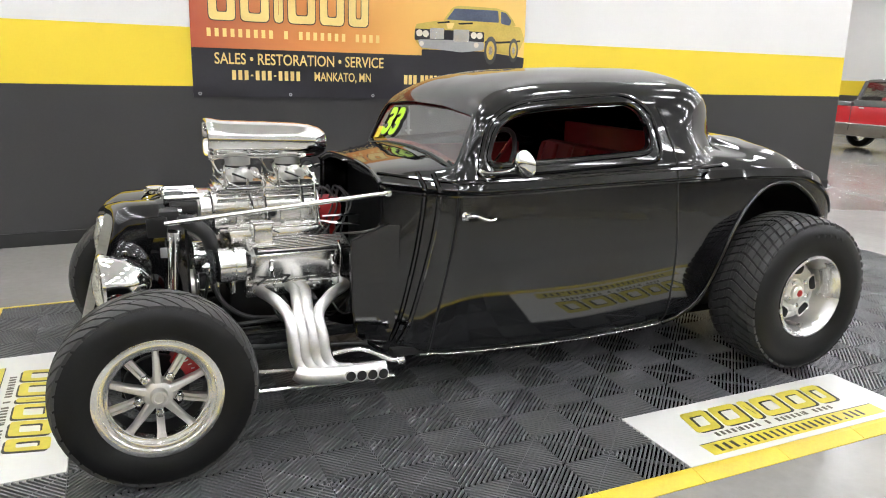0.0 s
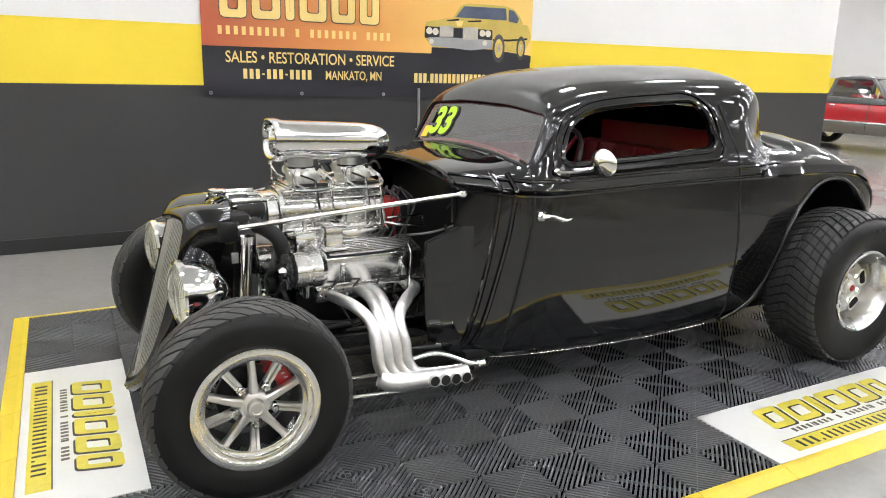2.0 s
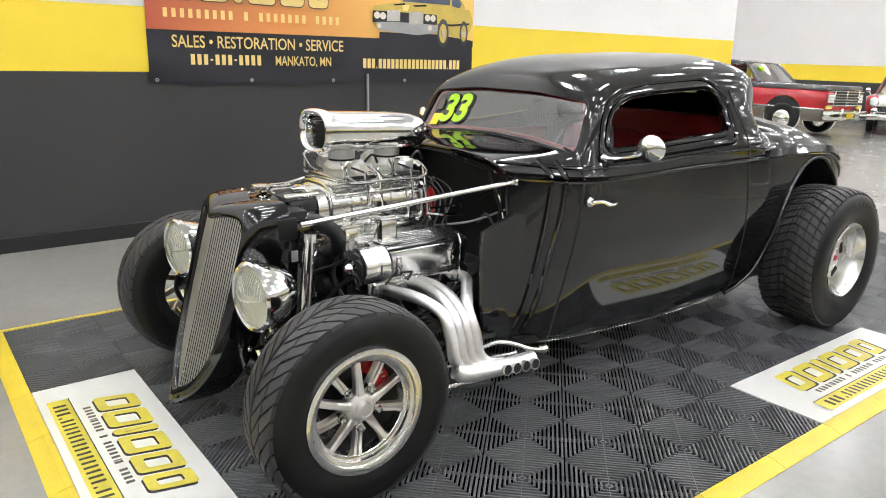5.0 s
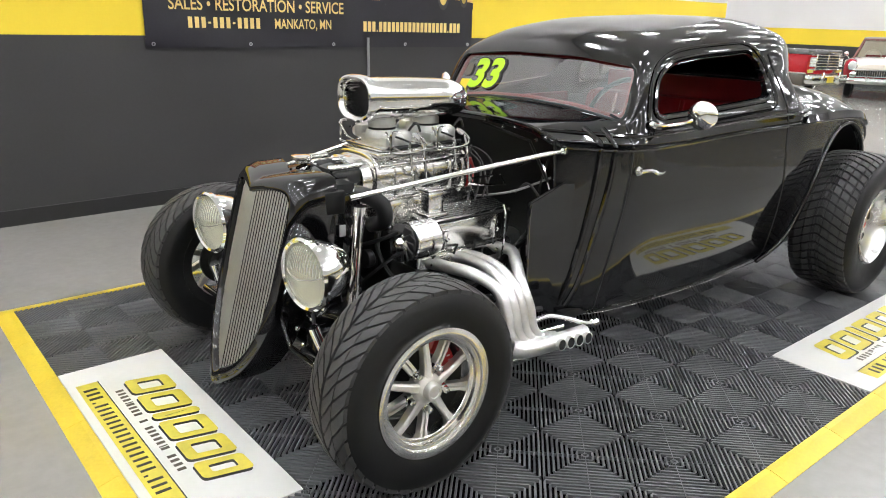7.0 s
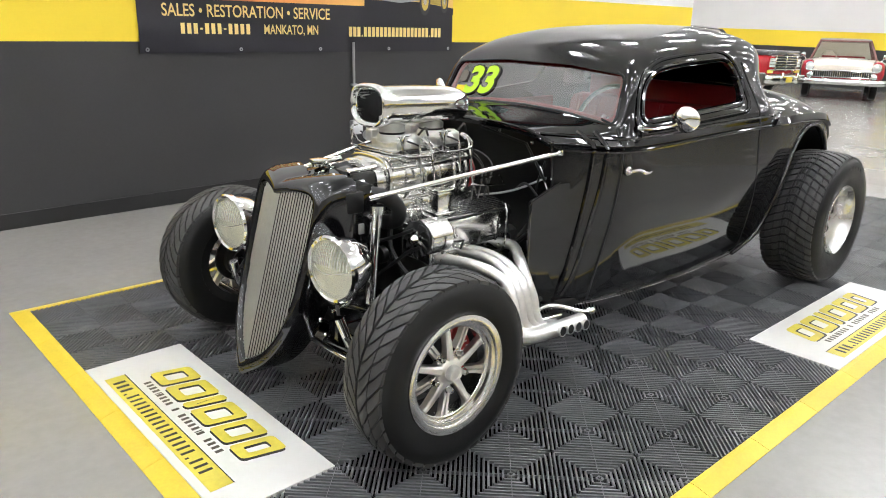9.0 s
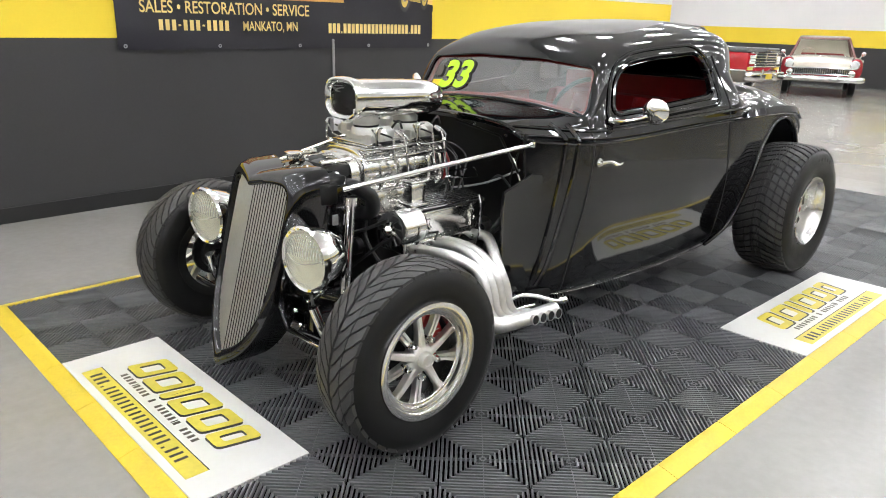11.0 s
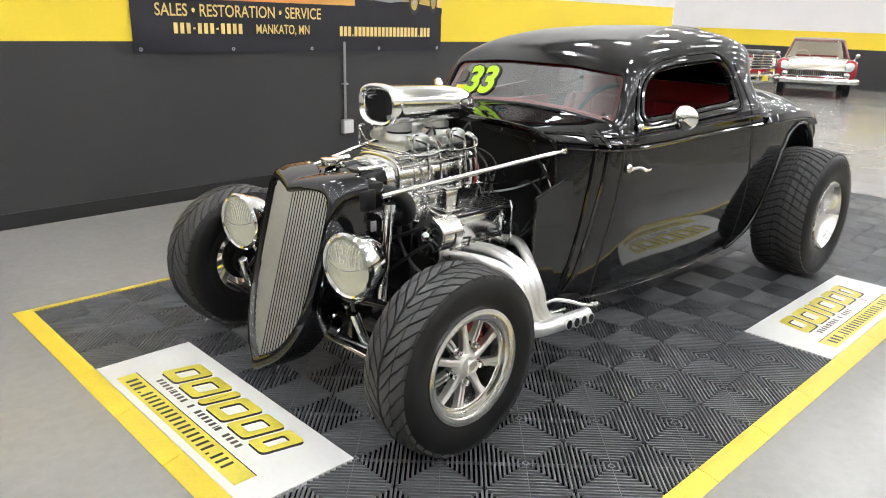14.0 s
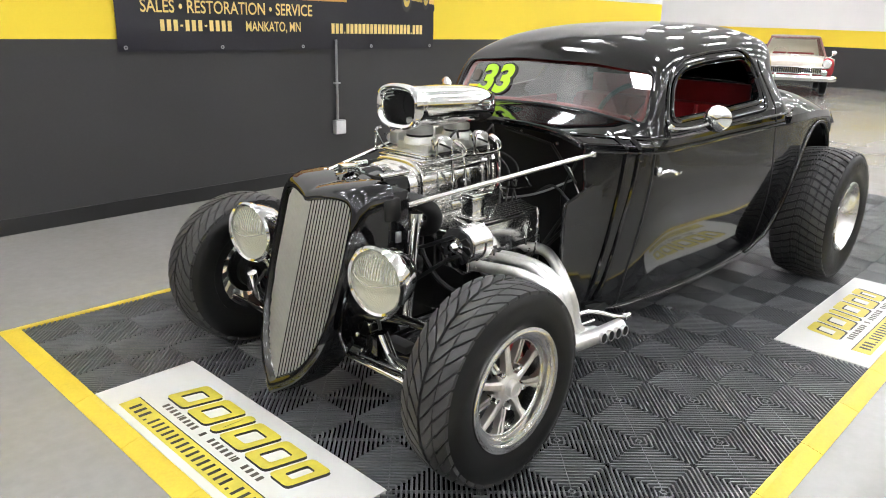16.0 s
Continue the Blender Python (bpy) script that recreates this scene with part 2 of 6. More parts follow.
def tube(pts, r, sides=10, smooth=6, caps=True):
    bm = bmesh.new()
    add_tube(bm, pts, r, sides, smooth, caps)
    return bm


def add_lathe(bm, prof, sides=32, m=None, closed=False):
    """Turns (radius, along) pairs round the z axis, then moves them by m."""
    m = m or Matrix()
    rings = [[m @ Vector((r * math.cos(a), r * math.sin(a), h)) for a in (2 * math.pi * j / sides for j in range(sides))] for r, h in prof]
    if closed:
        rings.append(rings[0])
    vs = add_rings(bm, rings, caps=not closed and prof[0][0] > 1e-4)
    bmesh.ops.remove_doubles(bm, verts=[v for row in vs for v in row], dist=1e-6)


def lathe(prof, sides=32, m=None, closed=False):
    bm = bmesh.new()
    add_lathe(bm, prof, sides, m, closed)
    return bm


def outline_prism(pts, depth, m=None):
    """A flat outline in x and y, with depth along z."""
    m = m or Matrix()
    bm = bmesh.new()
    add_rings(bm, [[m @ Vector((x, y, 0)) for x, y in pts], [m @ Vector((x, y, depth)) for x, y in pts]])
    bmesh.ops.triangulate(bm, faces=[f for f in bm.faces if len(f.verts) > 4])
    return bm


def rounded(pts, r, n=5):
    """An outline with its corners rounded off."""
    out = []
    for i, p in enumerate(pts):
        p, a, b = Vector(p), Vector(pts[i - 1]), Vector(pts[(i + 1) % len(pts)])
        ra = min(r, (a - p).length * 0.48, (b - p).length * 0.48)
        s, e = p + (a - p).normalized() * ra, p + (b - p).normalized() * ra
        for k in range(n + 1):
            t = k / n
            out.append(tuple(s * (1 - t) ** 2 + p * 2 * t * (1 - t) + e * t * t))
    return out


def writing(text, height, m, mat, parent, name="lettering", wide=None, depth=0.0015, shear=0.0, bold=0.0):
    """Words in the built-in font as a flat mesh with its lower left corner at m's origin."""
    cu = bpy.data.curves.new(name, "FONT")
    cu.body, cu.size, cu.extrude, cu.shear, cu.offset = text, 1.0, 0.0, shear, bold
    cu.resolution_u = 4
    ob = bpy.data.objects.new(name, cu)
    scene.collection.objects.link(ob)
    me = bpy.data.meshes.new_from_object(ob.evaluated_get(bpy.context.evaluated_depsgraph_get()))
    bpy.data.objects.remove(ob)
    bpy.data.curves.remove(cu)
    xs, ys = [v.co.x for v in me.vertices], [v.co.y for v in me.vertices]
    sy = height / (max(ys) - min(ys))
    sx = wide / (max(xs) - min(xs)) if wide else sy
    me.transform(m @ Matrix.Diagonal((sx, sy, 1, 1)) @ Matrix.Translation((-min(xs), -min(ys), 0)))
    me.name = name
    me.materials.clear()
    me.materials.append(M[mat])
    o = new(name, me)
    o.parent = parent
    return o


# ---- structure: floor, walls, ceiling ----
def floor_z(x):
    """The floor's height: level round the mat, with a gentle fall towards the far wall."""
    return -0.02 - 0.036 * max(0.0, x - 6.6)


bm = bmesh.new()
rows = [[Vector((x, y, floor_z(x))) for y in (-14, -7, 0, 7, 14, 22)] for x in (-14, -4, 3, 6.6, 12, 18, 25.4)]
rows2 = [[p - Vector((0, 0, 0.2)) for p in r] for r in rows]
add_rings(bm, rows, closed=False)
add_rings(bm, rows2, closed=False)
floor = tagged(part("floor", bm, "concrete", smooth=None), "polished grey concrete showroom floor", "floor", kind="structure")
# saw-cut control joints in the concrete
for y in (-1.05, -6.5):
    tagged(part("trim", box((-14, y - 0.003, -0.0205), (6.6, y + 0.003, -0.0185), 0), "tile_bed", smooth=None), "dark saw-cut joint in the concrete", "trim", kind="structure")

WALL_Y, SLOPE = 4.42, 0.0125


def banded_wall(name, m, length, label, bands):
    """A wall of thickness along m's y, with painted bands of given heights; bands sink with the floor's fall."""
    wall = tagged(new(name), label, "wall", kind="structure")
    wall.matrix_world = m
    z0 = -1.0
    for mat, z1 in bands:
        bm = bmesh.new()
        v = add_box(bm, (0, 0, z0), (length, 0.2, z1))
        for w in v:
            if w.co.z > -0.5:
                w.co.z -= SLOPE * w.co.x if name == "wall_north" else 0
        part("wall_band", bm, mat, wall, smooth=None)
        z0 = z1
    return wall


BANDS = (("wall_black", 1.18), ("wall_yellow", 1.625), ("wall_white", 5.2))
north = banded_wall("wall_north", pose(-10, WALL_Y, 0), 18.52, "white wall with a yellow band over charcoal paint", (("wall_black", 1.18 + 0.125), ("wall_yellow", 1.625 + 0.125), ("wall_white", 5.2)))
tagged(part("baseboard", box((-10, WALL_Y - 0.012, -0.02), (8.53, WALL_Y, 0.085), 0.003), "cove", smooth=None), "black rubber cove base along the wall", "baseboard", kind="structure")
east = banded_wall("wall_east", pose(25.0, 22, -0.69, 0, 0, -90), 36, "far white wall with yellow and black bands", (("wall_black", 1.22), ("wall_yellow", 1.73), ("wall_white", 6.2)))
south = banded_wall("wall_south", pose(25, -13.8, 0, 0, 0, 180), 39, "white wall with yellow and black bands", (("wall_black", 1.18), ("wall_yellow", 1.625), ("wall_white", 5.2)))
west = banded_wall("wall_west", pose(-13.8, -14, 0, 0, 0, 90), 36, "white wall with yellow and black bands", BANDS)
northfar = banded_wall("wall_far", pose(-14, 21.8, 0), 39, "white back wall with yellow and black bands", BANDS)
tagged(part("ceiling", box((-14, -14, 5.2), (25.4, 22, 5.4), 0), "ceiling", smooth=None), "white flat showroom ceiling", "ceiling", kind="structure")


# ---- ceiling lights ----
def ceiling_light():
    t = thing("ceiling_light", "lit white rectangular light hung under the ceiling", "ceiling light", pose(0, 0, 4.9), "rows of ceiling lights")
    part("frame", box((-0.36, -0.17, -0.06), (0.36, 0.17, 0.0), 0.008), "lamp_body", t)
    part("diffuser", box((-0.33, -0.14, -0.072), (0.33, 0.14, -0.055), 0.004), "lamp", t)
    # unseen glowing strip, added to brighten the ceiling that the car reflects
    part("upper_diffuser", box((-0.25, -0.045, -0.002), (0.25, 0.045, 0.006), 0.002), "lamp", t)
    for s in (-0.3, 0.3):
        part("hanger", box((s - 0.006, -0.006, -0.01), (s + 0.006, 0.006, 0.3), 0), "lamp_body", t)
    return t


proto = ceiling_light()
proto.matrix_world = pose(-9, -9.5, 4.9)
for i in range(13):
    for j in range(13):
        if i or j:
            copy_thing(proto, pose(-9 + 2.6 * i, -9.5 + 2.2 * j, 4.9))


# ---- the mat of interlocking tiles ----
T = 0.4
NX, NY = 15, 7
mat = thing("floor_mat", "black ribbed interlocking plastic floor tiles with a yellow edge", "floor mat", pose(0, 0, -0.02))


def tile_mesh(flip):
    """One tile: a dark bed and four fields of diagonal ribs, which meet in nested squares."""
    bm = bmesh.new()
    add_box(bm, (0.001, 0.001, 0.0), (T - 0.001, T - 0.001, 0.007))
    # the bed's colour carries the shade in the gaps between ribs
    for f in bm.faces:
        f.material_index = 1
    h, n, w = T / 2, 9, 0.0066
    step = 2 * h / (2 * n)
    for cx in (0, 1):
        for cy in (0, 1):
            o = Vector((cx * h, cy * h, 0))
            up = (cx + cy + flip) % 2 == 0
            # thin web that ties the ribs together along the field's diagonal
            add_box(bm, (0.003, -0.0011, 0.007), (h * 1.414 - 0.003, 0.0011, 0.0172), 0, Matrix.Translation(o + Vector((0 if up else h, 0, 0))) @ Matrix.Rotation(radians(45 if up else 135), 4, "Z"))
            for k in range(2 * n):
                c = (k + 0.5) * step
                # the rib runs where x + y = c in the field (or its mirror)
                a, b = (c, 0) if c <= h else (h, c - h), (0, c) if c <= h else (c - h, h)
                e = 0.0015
                a = (min(max(a[0], e), h - e), min(max(a[1], e), h - e))
                b = (min(max(b[0], e), h - e), min(max(b[1], e), h - e))
                if not up:
                    a, b = (h - a[0], a[1]), (h - b[0], b[1])
                A, B = Vector((*a, 0)), Vector((*b, 0))
                if (A - B).length < 0.004:
                    continue
                d = (B - A).normalized()
                s = Vector((-d.y, d.x, 0)) * w * 0.5
                lo, hi = Vector((0, 0, 0.007)), Vector((0, 0, 0.018))
                q = [o + p + s * k2 + z for p, k2, z in ((A, 1.1, lo), (B, 1.1, lo), (B, 0.9, hi), (A, 0.9, hi), (A, -1.1, lo), (B, -1.1, lo), (B, -0.9, hi), (A, -0.9, hi))]
                v = [bm.verts.new(p) for p in q]
                for f in ((0, 1, 2, 3), (3, 2, 6, 7), (7, 6, 5, 4), (0, 3, 7, 4), (1, 5, 6, 2)):
                    bm.faces.new([v[i2] for i2 in f])
    me = mesh_of("tile", bm, "tile", None)
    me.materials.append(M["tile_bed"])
    return me


TILE = tile_mesh(0)
SIGNS = {(0, j) for j in (2, 3, 4)} | {(i, 0) for i in (6, 7, 8)}
for i in range(NX):
    for j in range(NY):
        if (i, j) not in SIGNS:
            o = new("tile", TILE)
            o.parent = mat
            o.location = (i * T, j * T, 0)
# the yellow ramps along the edges, one piece a tile, with a corner piece at each end
E = 0.075
ramp_bm = bmesh.new()
v = [ramp_bm.verts.new(p) for p in ((0.0008, 0, 0), (T - 0.0008, 0, 0), (T - 0.0008, -E, 0), (0.0008, -E, 0), (0.0008, 0, 0.0185), (T - 0.0008, 0, 0.0185), (T - 0.0008, -0.02, 0.0175), (0.0008, -0.02, 0.0175), (T - 0.0008, -E, 0.003), (0.0008, -E, 0.003))]
for f in ((4, 5, 6, 7), (7, 6, 8, 9), (9, 8, 2, 3), (0, 4, 7, 9, 3), (1, 2, 8, 6, 5), (0, 1, 5, 4), (0, 3, 2, 1)):
    ramp_bm.faces.new([v[k] for k in f])
RAMP = mesh_of("edge_ramp", ramp_bm, "edge", None)
corner_bm = bmesh.new()
v = [corner_bm.verts.new(p) for p in ((0, 0, 0), (-E, 0, 0), (-E, -E, 0), (0, -E, 0), (0, 0, 0.0185), (-0.02, 0, 0.0175), (-0.02, -0.02, 0.0175), (0, -0.02, 0.0175), (-E, 0, 0.003), (-E, -E, 0.003), (0, -E, 0.003))]
for f in ((4, 5, 6, 7), (5, 8, 9, 6), (7, 6, 9, 10), (0, 3, 2, 1), (1, 2, 9, 8), (2, 3, 10, 9), (0, 1, 8, 5, 4), (0, 4, 7, 10, 3)):
    corner_bm.faces.new([v[k] for k in f])
CORNER = mesh_of("edge_corner", corner_bm, "edge", None)
for name, me, m in ([("edge_ramp", RAMP, pose(i * T, 0, 0)) for i in range(NX)] + [("edge_ramp", RAMP, pose((i + 1) * T, NY * T, 0, 0, 0, 180)) for i in range(NX)]
                    + [("edge_ramp", RAMP, pose(0, (j + 1) * T, 0, 0, 0, -90)) for j in range(NY)]
                    + [("edge_corner", CORNER, pose(0, 0, 0)), ("edge_corner", CORNER, pose(0, NY * T, 0, 0, 0, -90))]):
    o = new(name, me)
    o.parent = mat
    o.matrix_local = m


def ring_prism(pts, stroke, depth, m):
    """A flat frame: an outline with a smaller one taken out of it."""
    cx, cy = sum(p[0] for p in pts) / len(pts), sum(p[1] for p in pts) / len(pts)
    w, h = max(p[0] for p in pts) - min(p[0] for p in pts), max(p[1] for p in pts) - min(p[1] for p in pts)
    kx, ky = max(0.06, 1 - 2 * stroke / w), 1 - 2 * stroke / h
    inner = [(cx + (x - cx) * kx, cy + (y - cy) * ky) for x, y in pts]
    bm = bmesh.new()
    add_rings(bm, [[m @ Vector((x, y, z)) for x, y in o] for o, z in ((pts, 0), (pts, depth), (inner, depth), (inner, 0), (pts, 0))], caps=False)
    bmesh.ops.remove_doubles(bm, verts=bm.verts[:], dist=1e-7)
    return bm


def sign_panel(m, length=1.2):
    """A white printed panel three tiles long, set into the mat: m's x along it, y towards the mat's middle."""
    t = thing("sign_panel", "white floor sign panel with gold and black print", "sign panel", m, "floor signs")
    part("board", box((0.002, 0.002, 0.0), (length - 0.002, T - 0.002, 0.019), 0.002), "sign", t, smooth=None)
    # name in large plain gold blocks, each with a dark shade edge
    widths = (0.125, 0.135, 0.045, 0.135, 0.125, 0.10)
    x = 0.20
    for w in widths:
        for mat_, dx, dz in (("print_black", 0.012, 0.0), ("gold", 0.0, 0.0006)):
            sl = 0.035
            pts = [(x + dx, 0.185 - dx * 0.6), (x + w + dx, 0.185 - dx * 0.6), (x + w + sl + dx, 0.335 - dx * 0.6), (x + sl + dx, 0.335 - dx * 0.6)]
            part("block", ring_prism(rounded(pts, 0.02, 3), 0.036, 0.0005, pose(0, 0, 0.0192 + dz)), mat_, t, smooth=None)
        x += w + 0.022
    # line of small print, as bars
    x = 0.26
    for w in (0.03, 0.028, 0.03, 0.03, 0.012, 0.03, 0.028, 0.03, 0.03, -0.03, 0.028, -0.03, 0.03, 0.028, 0.03, 0.03, 0.03, 0.012, 0.03, -0.03, 0.03, 0.03, 0.03, 0.03):
        if w > 0:
            part("bar", box((x, 0.138, 0.019), (x + w * 0.5, 0.165, 0.0198), 0), "taupe", t, smooth=None)
        x += abs(w) * 0.95
    # web address on a gold strip
    part("strip", box((0.14, 0.032, 0.019), (length - 0.13, 0.108, 0.0196), 0), "gold", t, smooth=None)
    part("strip_edge", box((0.14, 0.108, 0.019), (length - 0.13, 0.112, 0.0197), 0), "print_black", t, smooth=None)
    x = 0.19
    for k in range(23):
        w = 0.009 if k in (3, 19) else 0.016 if k in (0, 1, 2) else 0.013
        hgt = 0.012 if k in (3, 19) else 0.046
        part("bar", box((x, 0.046, 0.0195), (x + w, 0.046 + hgt, 0.0203), 0), "print_black", t, smooth=None)
        x += w + 0.0215
    return t


sign_panel(pose(0, 2.0, -0.02, 0, 0, -90))
sign_panel(pose(2.4, 0.0, -0.02))


# ---- wall banner ----
def banner():
    W, Hh = 2.95, 1.05
    t = thing("wall_banner", "printed vinyl banner with gold lettering hung on the wall", "banner", pose(1.25, WALL_Y - 0.012, 1.085, 90, 0.72, 0))
    # sheet with slight folds; local x along, y up, z towards the room
    for name, y0, y1, mt, z in (("lower_field", 0.0, 0.375, "banner_black", 0), ("upper_field", 0.375, Hh, "banner_print", 0)):
        bm = bmesh.new()
        nx, ny = 60, 8
        rows = [[Vector((W * i / nx, y0 + (y1 - y0) * j / ny, 0.005 + 0.004 * math.sin(9 * i / nx + 5 * j / ny) * math.sin(3.0 * i / nx + 1))) for i in range(nx + 1)] for j in range(ny + 1)]
        add_rings(bm, rows, closed=False)
        r = bmesh.ops.extrude_face_region(bm, geom=bm.faces[:])
        for vv in r["geom"]:
            if isinstance(vv, bmesh.types.BMVert):
                vv.co.z -= 0.002
        part(name, bm, mt, t, smooth=60)
    Z = 0.0115
    writing("SALES \u2022 RESTORATION \u2022 SERVICE", 0.088, pose(0.17, 0.255, Z), "banner_gold", t, wide=1.40, bold=0.012)
    writing("MANKATO, MN", 0.085, pose(0.965, 0.125, Z), "banner_gold", t, wide=0.49, bold=0.012)
    x = 0.30
    for k in range(12):
        w = 0.03 if k not in (3, 7) else 0.02
        part("bar", box((x, 0.165 if k in (3, 7) else 0.135, Z), (x + w, 0.178 if k in (3, 7) else 0.21, Z + 0.001), 0), "banner_gold", t, smooth=None)
        x += w + 0.0185
    x = 1.76
    for k in range(25):
        w = 0.012 if k in (3, 21) else 0.031
        part("bar", box((x, 0.125, Z), (x + w, 0.14 if k in (3, 21) else 0.205, Z + 0.001), 0), "banner_gold", t, smooth=None)
        x += w + 0.0125
    x = 0.14
    for k, w in enumerate((0.20, 0.22, 0.07, 0.22, 0.20, 0.17)):
        part("block_edge", ring_prism(rounded([(x - 0.007, 0.58), (x + w + 0.007, 0.58), (x + w + 0.007, 0.92), (x - 0.007, 0.92)], 0.045, 3), 0.074, 0.001, pose(0, 0, Z)), "taupe", t, smooth=None)
        part("block", ring_prism(rounded([(x, 0.587), (x + w, 0.587), (x + w, 0.913), (x, 0.913)], 0.04, 3), 0.06, 0.001, pose(0, 0, Z + 0.0012)), "banner_gold", t, smooth=None)
        x += w + 0.042
    x = 0.12
    for k in range(24):
        if k not in (9, 11, 19):
            part("bar", box((x, 0.462, Z), (x + 0.030, 0.525, Z + 0.001), 0), "banner_gold", t, smooth=None)
        x += 0.06
    # picture of a yellow coupe, in flat shapes
    def flat(name, pts, mt, dz, rr=0.02):
        part(name, outline_prism(rounded(pts, rr, 3), 0.0006, pose(0, 0, Z + dz)), mt, t, smooth=None)
    flat("picture_shadow", [(1.921, 0.427), (2.525, 0.428), (2.95, 0.386), (2.95, 0.325), (1.921, 0.34)], "banner_black", 0.0, 0.01)
    flat("picture_body", [(1.861, 0.635), (2.059, 0.673), (2.505, 0.679), (2.683, 0.673), (2.901, 0.655), (2.945, 0.552), (2.901, 0.454), (2.782, 0.406), (2.525, 0.435), (1.931, 0.428), (1.881, 0.47), (1.844, 0.529)], "picture_yellow", 0.0008, 0.02)
    flat("picture_roof", [(2.119, 0.675), (2.204, 0.79), (2.267, 0.81), (2.644, 0.809), (2.747, 0.785), (2.812, 0.721), (2.851, 0.662), (2.505, 0.668)], "picture_yellow", 0.0014, 0.02)
    flat("picture_window", [(2.149, 0.687), (2.228, 0.784), (2.659, 0.789), (2.671, 0.685)], "picture_blue", 0.002, 0.012)
    flat("picture_window", [(2.691, 0.679), (2.687, 0.783), (2.743, 0.771), (2.802, 0.707), (2.782, 0.664)], "picture_blue", 0.002, 0.012)
    flat("picture_sill", [(2.535, 0.519), (2.703, 0.522), (2.901, 0.541), (2.901, 0.526), (2.703, 0.504), (2.535, 0.502)], "dark", 0.002, 0.002)
    flat("picture_front", [(1.855, 0.599), (2.525, 0.597), (2.529, 0.51), (1.851, 0.503)], "banner_black", 0.002, 0.012)
    flat("picture_bumper", [(1.881, 0.508), (2.109, 0.516), (2.529, 0.509), (2.525, 0.439), (2.307, 0.413), (2.089, 0.43), (1.911, 0.441)], "grey_metal", 0.0026, 0.02)
    flat("picture_grille", [(1.994, 0.608), (2.129, 0.613), (2.129, 0.522), (1.994, 0.517)], "cover_metal", 0.0032, 0.008)
    flat("picture_grille", [(2.222, 0.606), (2.376, 0.611), (2.376, 0.508), (2.222, 0.503)], "cover_metal", 0.0032, 0.008)
    flat("picture_scoop", [(2.059, 0.659), (2.178, 0.676), (2.182, 0.66), (2.069, 0.649)], "dark", 0.002, 0.003)
    flat("picture_scoop", [(2.263, 0.663), (2.406, 0.675), (2.41, 0.66), (2.275, 0.65)], "dark", 0.002, 0.003)
    flat("picture_crease", [(2.149, 0.659), (2.228, 0.662), (2.208, 0.612), (2.164, 0.611)], "banner_gold", 0.002, 0.003)
    for cx, cy, rx, ry in ((1.895, 0.563, 0.030, 0.029), (1.954, 0.559, 0.030, 0.029), (2.422, 0.564, 0.030, 0.029), (2.481, 0.563, 0.030, 0.029), (1.917, 0.476, 0.022, 0.021), (2.450, 0.481, 0.024, 0.023)):
        part("picture_lamp", outline_prism([(cx + rx * math.cos(a * math.pi / 8), cy + ry * math.sin(a * math.pi / 8)) for a in range(16)], 0.0005, pose(0, 0, Z + 0.0034)), "cream", t, smooth=None)
    for cx, cy, rx, ry in ((2.596, 0.439, 0.064, 0.125), (2.834, 0.448, 0.048, 0.108)):
        for nm, k, mt, dz in (("picture_tyre", 1.0, "truck_grey", 0.0036), ("picture_rim", 0.66, "picture_yellow", 0.0042), ("picture_hub", 0.3, "cover_metal", 0.0048)):
            part(nm, outline_prism([(cx + rx * k * math.cos(a * math.pi / 10), cy + ry * k * math.sin(a * math.pi / 10)) for a in range(20)], 0.0005, pose(0, 0, Z + dz)), mt, t, smooth=None)
    for k in range(5):
        for y in (0.025, Hh - 0.03):
            bm = bmesh.new()
            add_lathe(bm, ((0.006, 0), (0.014, 0), (0.014, 0.003), (0.006, 0.003)), 14, pose(0.05 + k * (W - 0.1) / 4, y, Z - 0.001), closed=True)
            part("grommet", bm, "grey_metal", t)
    return t


banner()


# ---- outlet box and conduit on the wall ----
outlet = thing("outlet_box", "grey steel outlet box with a conduit on the wall", "outlet box", pose(3.07, WALL_Y, 0.42))
part("box", box((-0.055, -0.05, -0.06), (0.055, 0.0, 0.06), 0.006), "grey_metal", outlet)
part("cover", box((-0.05, -0.055, -0.055), (0.05, -0.049, 0.055), 0.003), "lamp_body", outlet)
part("conduit", tube([(-0.012, -0.02, 0.05), (-0.012, -0.02, 0.40), (-0.012, -0.02, 0.72)], 0.011, 10, 0), "grey_metal", outlet)
part("strap", box((-0.04, -0.034, 0.36), (0.016, -0.003, 0.375), 0.002), "grey_metal", outlet)


# ---- the hot rod ----
CY = 1.40
car = thing("hot_rod_car", "glossy black chopped hot rod coupe with an exposed chrome engine", "car", pose(0, 0, 0))

